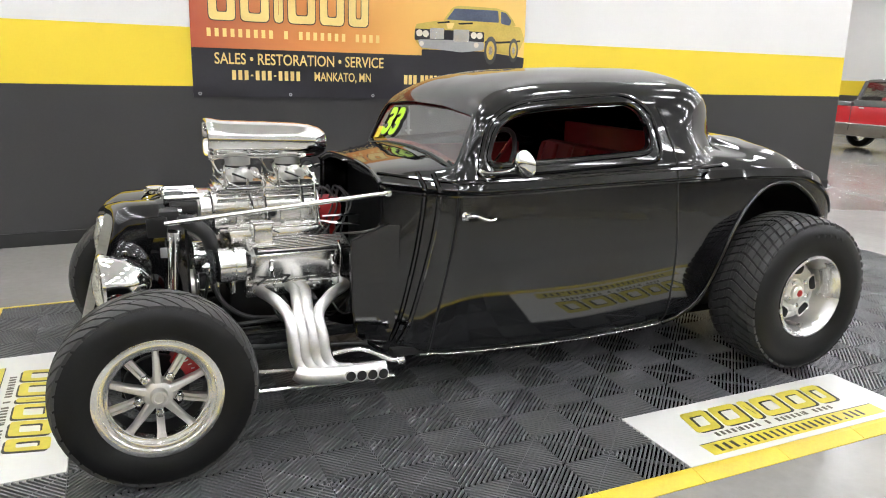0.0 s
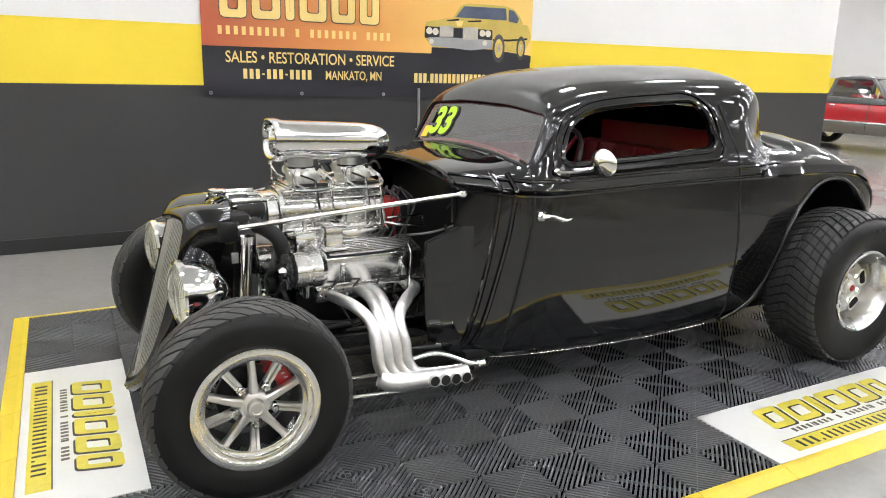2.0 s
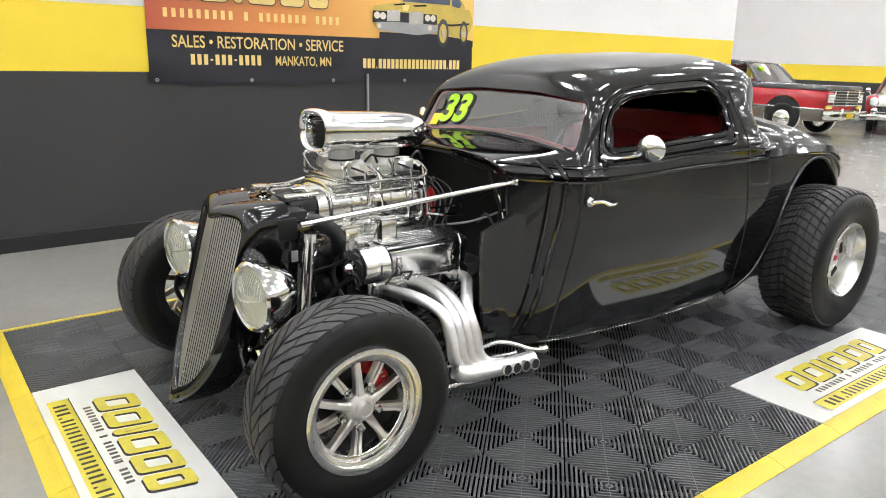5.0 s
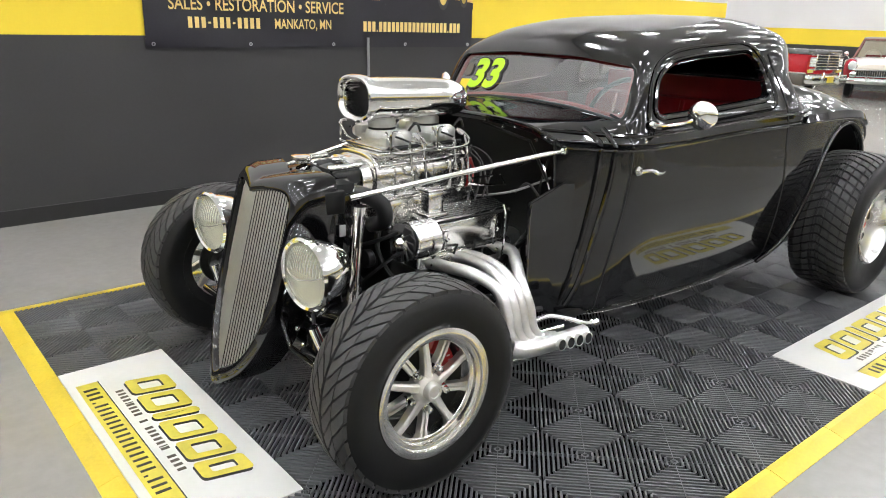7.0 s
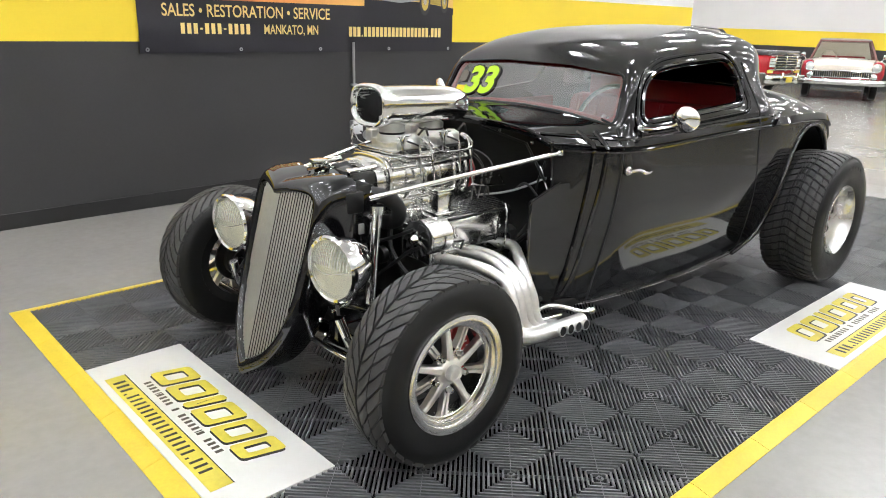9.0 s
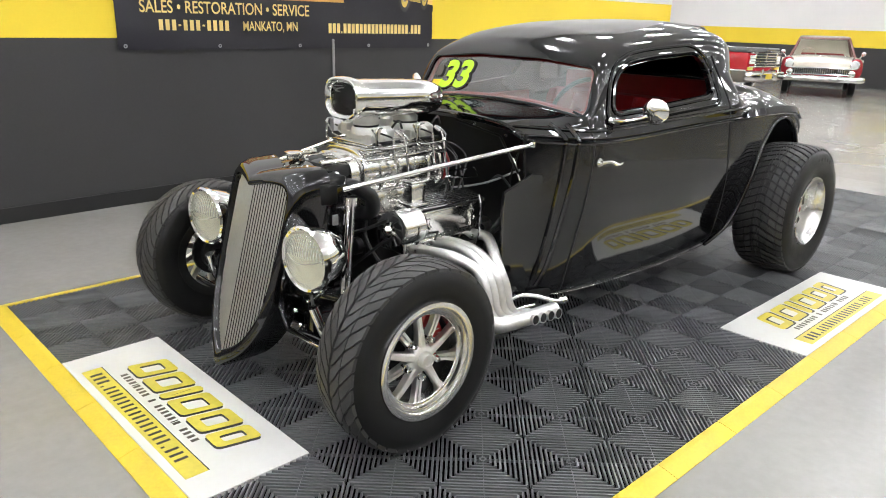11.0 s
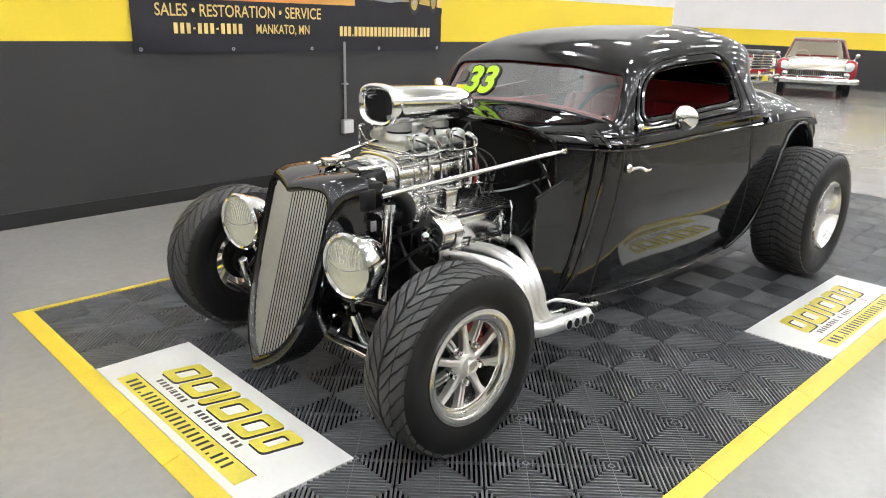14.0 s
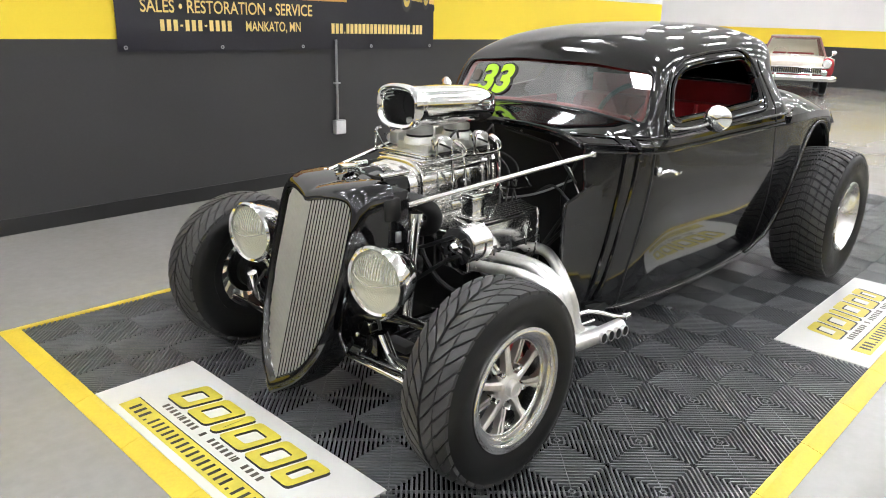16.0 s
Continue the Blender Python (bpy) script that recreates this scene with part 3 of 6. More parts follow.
SX = (1.58, 1.70, 1.80, 1.85, 1.90, 1.945, 1.98, 2.05, 2.15, 2.40, 2.80, 2.95, 3.02, 3.075, 3.13, 3.185, 3.235, 3.275, 3.31, 3.58, 3.82, 4.0, 4.13)
HULL = {
    "zt": (.955, .972, .985, .995, 1.085, 1.185, 1.24, 1.29, 1.322, 1.350, 1.362, 1.362, 1.358, 1.348, 1.333, 1.298, 1.235, 1.13, 1.075, 1.03, .905, .72, .50),
    "zr": (.925, .935, .945, .955, 1.055, 1.14, 1.175, 1.20, 1.218, 1.240, 1.252, 1.25, 1.245, 1.235, 1.22, 1.195, 1.15, 1.09, 1.055, 1.01, .885, .70, .48),
    "wr": (.37, .43, .50, .54, .545, .54, .533, .525, .53, .545, .555, .55, .54, .525, .50, .465, .42, .37, .35, .37, .34, .26, .15),
    "wb": (.445, .52, .58, .602, .615, .622, .626, .632, .64, .66, .70, .71, .715, .715, .715, .715, .712, .71, .708, .70, .66, .55, .3),
    "zb": (.905, .895, .887, .885, .885, .885, .886, .888, .89, .90, .912, .914, .914, .914, .914, .914, .914, .913, .912, .895, .80, .63, .44),
    "ws": (.475, .535, .56, .567, .573, .578, .581, .588, .595, .61, .625, .63, .64, .64, .64, .64, .64, .64, .64, .64, .61, .5, .28),
    "zs": (.23, .195, .19, .188, .187, .186, .185, .184, .183, .181, .196, .21, .225, .232, .24, .245, .248, .25, .255, .26, .28, .32, .4),
    "zd": (.93, .935, .94, .95, .96, .97, .98, .99, 1.0, 1.01, 1.02, 1.02, 1.02, 1.02, 1.02, 1.018, 1.016, 1.014, 1.012, .985, .875, .71, .49),
}


def slopes(v):
    """Slopes at the stations that keep each run of numbers free of overshoot."""
    h, d = np.diff(SX), np.diff(v) / np.diff(SX)
    m = [d[0]]
    for i in range(1, len(d)):
        a, b = 2 * h[i] + h[i - 1], h[i] + 2 * h[i - 1]
        m.append(0.0 if d[i - 1] * d[i] <= 0 else (a + b) / (a / d[i - 1] + b / d[i]))
    return m + [d[-1]]


SLOPES = {k: slopes(v) for k, v in HULL.items()}


@functools.lru_cache(maxsize=None)
def station(x):
    i = min(max(int(np.searchsorted(SX, x)) - 1, 0), len(SX) - 2)
    h = SX[i + 1] - SX[i]
    t = min(1.0, max(0.0, (x - SX[i]) / h))
    a, b, c, e = 2 * t ** 3 - 3 * t ** 2 + 1, t ** 3 - 2 * t ** 2 + t, 3 * t ** 2 - 2 * t ** 3, t ** 3 - t ** 2
    return {k: float(a * v[i] + b * h * SLOPES[k][i] + c * v[i + 1] + e * h * SLOPES[k][i + 1]) for k, v in HULL.items()}


def at_station(x):
    """The hull's measures at a length, eased between the stations."""
    return station(round(float(x), 6))


def profile(x, n=6):
    """Half a cross-section of the hull, from the sill to the crown, as (half width, height)."""
    s = at_station(x)
    wm = max(s["ws"], s["wb"]) * 0.5 + s["wb"] * 0.5 + 0.006
    zm = s["zs"] * 0.45 + s["zb"] * 0.55
    up = s["zr"] - s["zb"]
    g = min(1.0, max(0.0, (x - 2.93) / 0.18))
    g = g * g * (3 - 2 * g)
    lower = ((s["wb"] - 0.02) * (1 - g) + (s["wb"] - 0.085) * g, (s["zb"] + up * 0.22) * (1 - g) + (s["zb"] * 0.45 + s["zd"] * 0.55) * g)
    upper = ((s["wr"] * 0.62 + s["wb"] * 0.38) * (1 - g) + (s["wr"] + 0.045) * g, (s["zb"] + up * 0.62) * (1 - g) + s["zd"] * g)
    h = min(1.0, max(0.0, (x - 3.29) / 0.09))
    upper = (upper[0] * (1 - h) + (s["wr"] * 0.45 + lower[0] * 0.55) * h, upper[1] * (1 - h) + (s["zr"] * 0.55 + lower[1] * 0.45 + 0.006) * h)
    c = [(s["ws"] - 0.05, s["zs"]), (s["ws"] - 0.008, s["zs"] + 0.025), (s["ws"] * 0.6 + wm * 0.4, s["zs"] * 0.72 + zm * 0.28), (wm, zm),
         (s["wb"], s["zb"] - 0.03), (s["wb"] - 0.004, s["zb"]), lower, upper,
         (s["wr"], s["zr"]), (s["wr"] * 0.80, s["zr"] + (s["zt"] - s["zr"]) * 0.58), (s["wr"] * 0.42, s["zr"] + (s["zt"] - s["zr"]) * 0.92), (0, s["zt"])]
    return [(p.x, p.y) for p in smooth_line([(a, b, 0) for a, b in c], n)]


def hw(x, z):
    """The hull's half width at a length and height."""
    p = profile(x)
    for (a, za), (b, zb) in zip(p, p[1:]):
        if min(za, zb) <= z <= max(za, zb) and abs(zb - za) > 1e-6:
            return a + (b - a) * (z - za) / (zb - za)
    return p[-1][0]


def on_side(xz, off=0.0, sign=-1):
    return [(x, CY + sign * (hw(x, z) + off), z) for x, z in xz]


def solidified(ob, thick):
    """The mesh of ob, thickened inwards."""
    md = ob.modifiers.new("thickness", "SOLIDIFY")
    md.thickness, md.offset = thick, -1.0
    me = bpy.data.meshes.new_from_object(ob.evaluated_get(bpy.context.evaluated_depsgraph_get()))
    ob.modifiers.clear()
    return me


def cut_by(ob, cutter, solver="EXACT"):
    """The mesh of ob, with the cutter's shape taken out of it."""
    md = ob.modifiers.new("opening", "BOOLEAN")
    md.operation, md.object, md.solver = "DIFFERENCE", cutter, solver
    me = bpy.data.meshes.new_from_object(ob.evaluated_get(bpy.context.evaluated_depsgraph_get()))
    ob.modifiers.clear()
    return me


# the rear wheel arch as (length, height), from the sill over its top to the tail
ARCH = [(p.x, p.y) for p in smooth_line([(2.98, 0.238, 0), (3.045, 0.30, 0), (3.10, 0.40, 0), (3.137, 0.53, 0), (3.168, 0.63, 0), (3.22, 0.725, 0), (3.295, 0.80, 0), (3.375, 0.845, 0), (3.46, 0.86, 0), (3.555, 0.845, 0), (3.66, 0.785, 0), (3.76, 0.70, 0), (3.84, 0.59, 0), (3.90, 0.45, 0), (3.92, 0.33, 0)], 3)]


def hull():
    bm = bmesh.new()
    xs = sorted(set(list(np.linspace(1.58, 1.84, 10)) + list(np.linspace(1.85, 2.06, 18)) + list(np.linspace(2.08, 3.0, 26)) + list(np.linspace(3.02, 3.46, 34)) + list(np.linspace(3.48, 3.7, 8)) + list(np.linspace(3.72, 4.13, 16))))
    # softened between the stations
    def soft(x):
        d = 0.022 if 1.62 < x < 4.09 else 0.0
        ps = [profile(x + k * d) for k in (-1, -0.5, 0, 0.5, 1)]
        return [(sum(p[i][0] for p in ps) / 5, sum(p[i][1] for p in ps) / 5) for i in range(len(ps[0]))]
    rings = []
    for x in xs:
        p = soft(float(x))
        rings.append([Vector((x, CY - a, z)) for a, z in p] + [Vector((x, CY + a, z)) for a, z in p[-2::-1]])
    vs = add_rings(bm, rings, closed=False)
    bm.faces.new(vs[-1])
    bmesh.ops.recalc_face_normals(bm, faces=bm.faces)
    if max(bm.faces, key=lambda f: f.calc_center_median().z).normal.z < 0:
        bmesh.ops.reverse_faces(bm, faces=bm.faces)
    ob = new("cutting_blank", bpy.data.meshes.new("cutting_blank"))
    bm.to_mesh(ob.data)
    bm.free()
    ob.data = solidified(ob, 0.022)
    cuts = []
    side = rounded([(1.975, 0.985), (2.045, 1.125), (2.13, 1.172), (2.30, 1.192), (2.655, 1.208), (2.725, 1.15), (2.73, 1.025), (2.30, 0.998)], 0.06, 5)
    cuts.append(outline_prism(side, 2.4, Matrix.Translation((0, 0.2, 0)) @ Matrix(((1, 0, 0, 0), (0, 0, 1, 0), (0, 1, 0, 0), (0, 0, 0, 1)))))
    front = rounded([(-0.535, 0.962), (-0.505, 1.165), (-0.2, 1.192), (0.2, 1.192), (0.505, 1.165), (0.535, 0.962), (0.25, 0.992), (0, 1.0), (-0.25, 0.992)], 0.045, 5)
    cuts.append(outline_prism([(CY + a, z) for a, z in front], 0.26, Matrix.Translation((1.835, 0, 0)) @ Matrix(((0, 0, 1, 0), (1, 0, 0, 0), (0, 1, 0, 0), (0, 0, 0, 1)))))
    back = rounded([(-0.12, 1.155), (-0.12, 1.20), (0.12, 1.20), (0.12, 1.155)], 0.02, 4)
    cuts.append(outline_prism([(CY + a, z) for a, z in back], 0.8, Matrix.Translation((3.17, 0, 0)) @ Matrix(((0, 0, 1, 0), (1, 0, 0, 0), (0, 1, 0, 0), (0, 0, 0, 1)))))
    arch = [(x, z - 0.005) for x, z in ARCH[::-1]] + [(2.98, 0.1), (3.95, 0.1)]
    for y0 in (0.55, 1.85):
        cuts.append(outline_prism(arch, 0.45, Matrix.Translation((0, y0, 0)) @ Matrix(((1, 0, 0, 0), (0, 0, 1, 0), (0, 1, 0, 0), (0, 0, 0, 1)))))
    for bmc in cuts:
        bmesh.ops.recalc_face_normals(bmc, faces=bmc.faces)
        me = bpy.data.meshes.new("cutter")
        bmc.to_mesh(me)
        bmc.free()
        c = new("cutter", me)
        bpy.context.view_layer.update()
        ob.data = cut_by(ob, c, "FAST" if bmc in cuts[3:] else "EXACT")
        bpy.data.objects.remove(c)
    me = ob.data
    bpy.data.objects.remove(ob)
    me.name = "body"
    me.materials.clear()
    me.materials.append(M["paint"])
    me.polygons.foreach_set("use_smooth", [True] * len(me.polygons))
    me.set_sharp_from_angle(angle=radians(38))
    body = new("body", me)
    body.parent = car
    tagged(body, "glossy black painted steel coupe body")
    return body


body = hull()

# belt mouldings, seams and window beads on both sides
for sgn in (-1, 1):
    for dz, r in ((-0.020, 0.010), (0.030, 0.009)):
        xs = np.linspace(1.60, 3.12 if dz > 0 else 3.95, 44)
        part("belt_moulding", tube(on_side([(float(x), at_station(x)["zb"] + dz) for x in xs], -0.002, sgn), r, 8, 0), "paint", body)
    # door shut lines
    for line in ([(1.862, 0.985), (1.852, 0.90), (1.84, 0.75), (1.80, 0.50), (1.765, 0.30), (1.75, 0.20)], [(2.80, 1.20), (2.83, 1.10), (2.845, 0.95), (2.85, 0.80), (2.875, 0.50), (2.895, 0.30), (2.90, 0.215)]):
        part("door_seam", tube(on_side([(p.x, p.y) for p in smooth_line([(a, b, 0) for a, b in line], 5)], -0.002, sgn), 0.0058, 6, 0), "dark", body)
    # raised window surround
    for grow, r in ((0.012, 0.011), (0.047, 0.010)):
        o = rounded([(1.975 - grow, 0.985 - grow), (2.045 - grow, 1.125 + grow * 0.6), (2.13, 1.172 + grow), (2.30, 1.192 + grow), (2.655, 1.208 + grow), (2.725 + grow, 1.15 + grow * 0.5), (2.73 + grow, 1.025 - grow), (2.30, 0.998 - grow)], 0.07, 5)
        pts = on_side(o + o[:1], -0.001, sgn)
        part("window_bead", tube(pts, r, 8, 0), "paint", body)
    # sweeping double beads on the cowl side and over its top
    for dx in (0.0, 0.05):
        line = [(1.735 + dx, 0.94), (1.73 + dx, 0.86), (1.71 + dx, 0.70), (1.672 + dx * 0.9, 0.50), (1.635 + dx * 0.8, 0.34), (1.60 + dx * 0.7, 0.25)]
        part("cowl_bead", tube(on_side([(p.x, p.y) for p in smooth_line([(a, b, 0) for a, b in line], 5)], 0.0, sgn), 0.011, 8, 0), "paint", body)
    # rolled lip of the rear wheel arch, running on into the sill
    arc = [(2.90, 0.215)] + ARCH[:-2]
    part("arch_lip", tube([(x, CY + sgn * (hw(x, max(z, at_station(x)["zs"] + 0.03)) + 0.001), z) for x, z in arc], 0.011, 10, 0), "paint", body)
    sill = [(x, CY + sgn * (at_station(x)["ws"] - 0.012), at_station(x)["zs"] + 0.006) for x in np.linspace(1.62, 3.0, 24)]
    part("sill_trim", tube(sill, 0.0022, 8, 0), "polished", body)
    # inner wheel housing
    bm = bmesh.new()
    arc = ARCH[1:]
    add_rings(bm, [[Vector((x, CY + sgn * (w if w < 0.6 else hw(x, max(z, at_station(x)["zs"] + 0.03)) - 0.02), z)) for x, z in arc] for w in (0.69, 0.50, 0.34)], closed=False)
    bm.faces.new([bm.verts.new((x, CY + sgn * 0.34, z)) for x, z in arc])
    part("wheel_housing", bm, "satin", body)
    # front side panel, which steps forward of the cowl
    pan = [(1.60, 0.745), (1.455, 0.685), (1.452, 0.60), (1.455, 0.40), (1.475, 0.285), (1.56, 0.215), (1.64, 0.195), (1.64, 0.745)]
    bm = bmesh.new()
    top = [Vector((x, CY + sgn * (float(np.interp(x, (1.45, 1.58, 1.7), (0.455, 0.475, 0.528)))), z)) for x, z in pan]
    add_rings(bm, [top, [p - Vector((0, sgn * 0.012, 0)) for p in top]])
    part("cowl_side_panel", bm, "paint", body, smooth=None)
    part("panel_edge", tube([(1.60, CY + sgn * 0.478, 0.748), (1.455, CY + sgn * 0.456, 0.688), (1.452, CY + sgn * 0.455, 0.60), (1.455, CY + sgn * 0.455, 0.40), (1.475, CY + sgn * 0.458, 0.285)], 0.006, 8, 0), "paint", body)

# firewall set back in the cowl, and the rim of the cowl
bm = bmesh.new()
p = profile(1.74)
bm.faces.new([bm.verts.new((1.74, CY - a * 0.985, z * 0.99)) for a, z in p] + [bm.verts.new((1.74, CY + a * 0.985, z * 0.99)) for a, z in p[-2::-1]])
part("firewall", bm, "satin", body, "satin black firewall", None)
p = profile(1.582)
part("cowl_rim", tube([(1.582, CY - a, z) for a, z in p[14:]] + [(1.582, CY + a, z) for a, z in p[-2:13:-1]], 0.009, 8, 0), "paint", body)
# underfloor
part("floor_pan", box((1.60, CY - 0.53, 0.20), (3.9, CY + 0.53, 0.235), 0.004), "satin", body)

# windscreen with frame, stickers
bm = bmesh.new()
ws = rounded([(-0.54, 0.962), (-0.51, 1.168), (-0.2, 1.195), (0.2, 1.195), (0.51, 1.168), (0.54, 0.962), (0.25, 0.992), (0, 1.0), (-0.25, 0.992)], 0.045, 5)


def ws_at(a, z, off=0.0):
    return Vector((1.858 + (z - 0.956) * 0.50 - off, CY + a, z))


cols = np.linspace(-1, 1, 24)
grid = [[ws_at(float(a) * (0.545 - 0.03 * j / 8), (1.0 - 0.04 * float(a) ** 2) * (1 - j / 8) + (1.2 - 0.03 * float(a) ** 2) * j / 8) for a in cols] for j in range(9)]
add_rings(bm, grid, closed=False)
pane = part("windscreen", bm, "glass", car, "clear windscreen with dealer stickers", 60, (-1, 0, 0.4))
pane.visible_shadow = False
part("windscreen_seal", tube([ws_at(a, z, 0.004) for a, z in ws + ws[:1]], 0.007, 8, 0), "hose", pane)
part("headliner_trim", tube([ws_at(a * 0.955, 1.085 + (z - 1.085) * 0.9, -0.014) for a, z in ws + ws[:1]], 0.009, 8, 0), "red", pane, "red trim round the screen")
# stickers on the far corner of the glass, in the glass's own plane
o3 = ws_at(0.405, 1.018, 0.008)
ux, uy = (ws_at(0.2, 1.03, 0.008) - o3).normalized(), (ws_at(0.385, 1.17, 0.008) - o3).normalized()
uz = ux.cross(uy).normalized()
uy = uz.cross(ux)
stick = Matrix(((ux.x, uy.x, uz.x, o3.x), (ux.y, uy.y, uz.y, o3.y), (ux.z, uy.z, uz.z, o3.z), (0, 0, 0, 1)))
writing("33", 0.162, stick @ pose(-0.010, -0.010, 0.0), "print_black", pane, "sticker_shade", wide=0.222, shear=0.22, bold=0.05)
writing("33", 0.148, stick @ pose(-0.002, -0.003, 0.0015), "lime", pane, "year_sticker", wide=0.205, shear=0.22, bold=0.04)
part("price_sticker", outline_prism([(0, 0), (0.055, 0), (0.065, 0.06), (0.01, 0.06)], 0.001, stick @ pose(-0.062, -0.02, 0)), "sticker", pane, smooth=None)
part("emblem_sticker", outline_prism(rounded([(0, 0), (0.045, 0.0), (0.05, 0.05), (0.025, 0.065), (0.005, 0.05)], 0.015, 3), 0.001, stick @ pose(-0.048, 0.06, 0)), "taupe", pane, smooth=None)

# cabin
seat = part("bench_seat", box((2.35, CY - 0.50, 0.30), (2.85, CY + 0.50, 0.55), 0.05), "interior", car, "red upholstered bench seat")
part("backrest", box((2.78, CY - 0.52, 0.50), (2.98, CY + 0.52, 0.98), 0.06, Matrix.Translation((2.8, 0, 0.5)) @ Matrix.Rotation(radians(12), 4, "Y") @ Matrix.Translation((-2.8, 0, -0.5))), "interior", seat)
for k in range(7):
    y = CY - 0.42 + 0.14 * k
    part("pleat", tube([(2.765, y, 0.55), (2.81, y, 0.75), (2.86, y, 0.95)], 0.012, 6, 3), "interior", seat)
dash = part("dashboard", box((1.90, CY - 0.55, 0.80), (2.02, CY + 0.55, 0.955), 0.03), "interior", car, "red padded dashboard")
part("door_card", box((1.95, CY + 0.55, 0.30), (2.78, CY + 0.58, 0.94), 0.01), "interior", car, "red door trim")
part("door_card", box((1.95, CY - 0.58, 0.30), (2.78, CY - 0.555, 0.94), 0.01), "interior", car, "red door trim")
part("rear_trim", box((3.03, CY - 0.48, 0.4), (3.06, CY + 0.48, 1.06), 0.01), "interior", car, "red rear trim panel")
bm = bmesh.new()
hl = [[Vector((x, CY + s2 * (at_station(x)["wr"] - 0.04), at_station(x)["zr"] - 0.005)) if abs(s2) == 1 else Vector((x, CY + s2 * (at_station(x)["wr"] - 0.04), at_station(x)["zt"] - 0.035 - 0.04 * abs(s2))) for s2 in (-1, -0.6, -0.2, 0.2, 0.6, 1)] for x in np.linspace(2.10, 3.05, 12)]
add_rings(bm, hl, closed=False)
part("headliner", bm, "interior", car, "red headliner")
wheel_m = Matrix.Translation((2.14, CY - 0.30, 0.945)) @ Matrix.Rotation(radians(-62), 4, "Y")
sw = bmesh.new()
add_tube(sw, [wheel_m @ Vector((0.165 * math.cos(a), 0.165 * math.sin(a), 0)) for a in np.linspace(0, 2 * math.pi, 33)], 0.011, 8, 0)
steer = part("steering_wheel", sw, "hose", car, "black steering wheel with a chrome hub")
for k in range(3):
    a = radians(90 + 120 * k)
    part("spoke", tube([wheel_m @ Vector((0, 0, -0.02)), wheel_m @ Vector((0.16 * math.cos(a), 0.16 * math.sin(a), 0))], 0.008, 8, 0), "chrome", steer)
part("column", tube([wheel_m @ Vector((0, 0, 0.01)), (1.9, CY - 0.30, 0.82)], 0.022, 10, 0), "chrome", steer)

# door mirror and handle
for sgn in (-1, 1):
    mirror = part("door_mirror", lathe(((0.0001, 0.03), (0.028, 0.025), (0.048, 0.012), (0.056, 0.0), (0.056, -0.006), (0.0001, -0.006)), 28, Matrix.Translation((2.045, CY + sgn * 0.755, 1.0)) @ Matrix.Rotation(radians(-sgn * 17), 4, "Z") @ Matrix.Rotation(radians(-101), 4, "Y")), "chrome", car, "round chrome door mirror")
    part("mirror_arm", tube([(1.945, CY + sgn * 0.615, 0.955), (1.975, CY + sgn * 0.66, 0.958), (2.01, CY + sgn * 0.71, 0.972), (2.035, CY + sgn * 0.75, 0.995)], [0.009, 0.006, 0.006, 0.01], 8), "chrome", mirror)
    part("mirror_foot", lathe(((0.0001, 0.012), (0.012, 0.01), (0.017, 0.0), (0.017, -0.006), (0.0001, -0.006)), 16, Matrix.Translation((1.945, CY + sgn * 0.612, 0.955)) @ Matrix.Rotation(radians(sgn * -90), 4, "X")), "chrome", mirror)
    yh = CY + sgn * (hw(1.88, 0.785) + 0.002)
    handle = part("door_handle", lathe(((0.0001, 0.014), (0.014, 0.012), (0.021, 0.004), (0.021, -0.004), (0.0001, -0.004)), 20, Matrix.Translation((1.876, yh, 0.785)) @ Matrix.Rotation(radians(sgn * -90), 4, "X")), "chrome", car, "curved chrome door handle")
    part("lever", tube([(x, CY + sgn * (hw(x, z) + off), z) for x, z, off in ((1.876, 0.786, 0.018), (1.905, 0.79, 0.032), (1.935, 0.778, 0.034), (1.965, 0.772, 0.03), (1.99, 0.777, 0.026))], [0.010, 0.008, 0.010, 0.006, 0.003], 8), "chrome", handle)


# ---- wheels ----
def tyre_profile(R, w, rim):
    h = w / 2
    return [(rim - 0.004, -h * 0.80), (rim + 0.012, -h * 0.90), ((R + rim) * 0.5, -h), (R - 0.035, -h * 0.95), (R - 0.012, -h * 0.82), (R - 0.004, -h * 0.55), (R, 0.0),
            (R - 0.004, h * 0.55), (R - 0.012, h * 0.82), (R - 0.035, h * 0.95), ((R + rim) * 0.5, h), (rim + 0.012, h * 0.90), (rim - 0.004, h * 0.80)]


def add_tread(bm, R, w, n, rows, gap):
    """Raised tread blocks: rows of (from, to, lag at from, lag at to), across the width from -1 to 1; lags in block lengths."""
    h = w / 2 * 0.86
    def place(a, s, up):
        r = R - 0.004 * abs(s) - 0.012 * abs(s) ** 4 + up
        return Vector((r * math.cos(a), r * math.sin(a), s * h))
    for k in range(n):
        for s0, s1, l0, l1 in rows:
            m2 = 5
            rowsv = []
            for j in range(m2):
                f = j / (m2 - 1)
                s, lag = s0 + (s1 - s0) * f, l0 + (l1 - l0) * (f ** 1.3)
                a0, a1 = 2 * math.pi * (k + lag + gap / 2) / n, 2 * math.pi * (k + lag + 1 - gap / 2) / n
                am = (a0 + a1) / 2
                rowsv.append([bm.verts.new(place(a0, s, -0.004)), bm.verts.new(place(a0, s, 0.008)), bm.verts.new(place(am, s, 0.0083)), bm.verts.new(place(a1, s, 0.008)), bm.verts.new(place(a1, s, -0.004))])
            for A, B in zip(rowsv, rowsv[1:]):
                for j in range(4):
                    bm.faces.new((A[j], A[j + 1], B[j + 1], B[j]))
            bm.faces.new(rowsv[0])
            bm.faces.new(rowsv[-1][::-1])


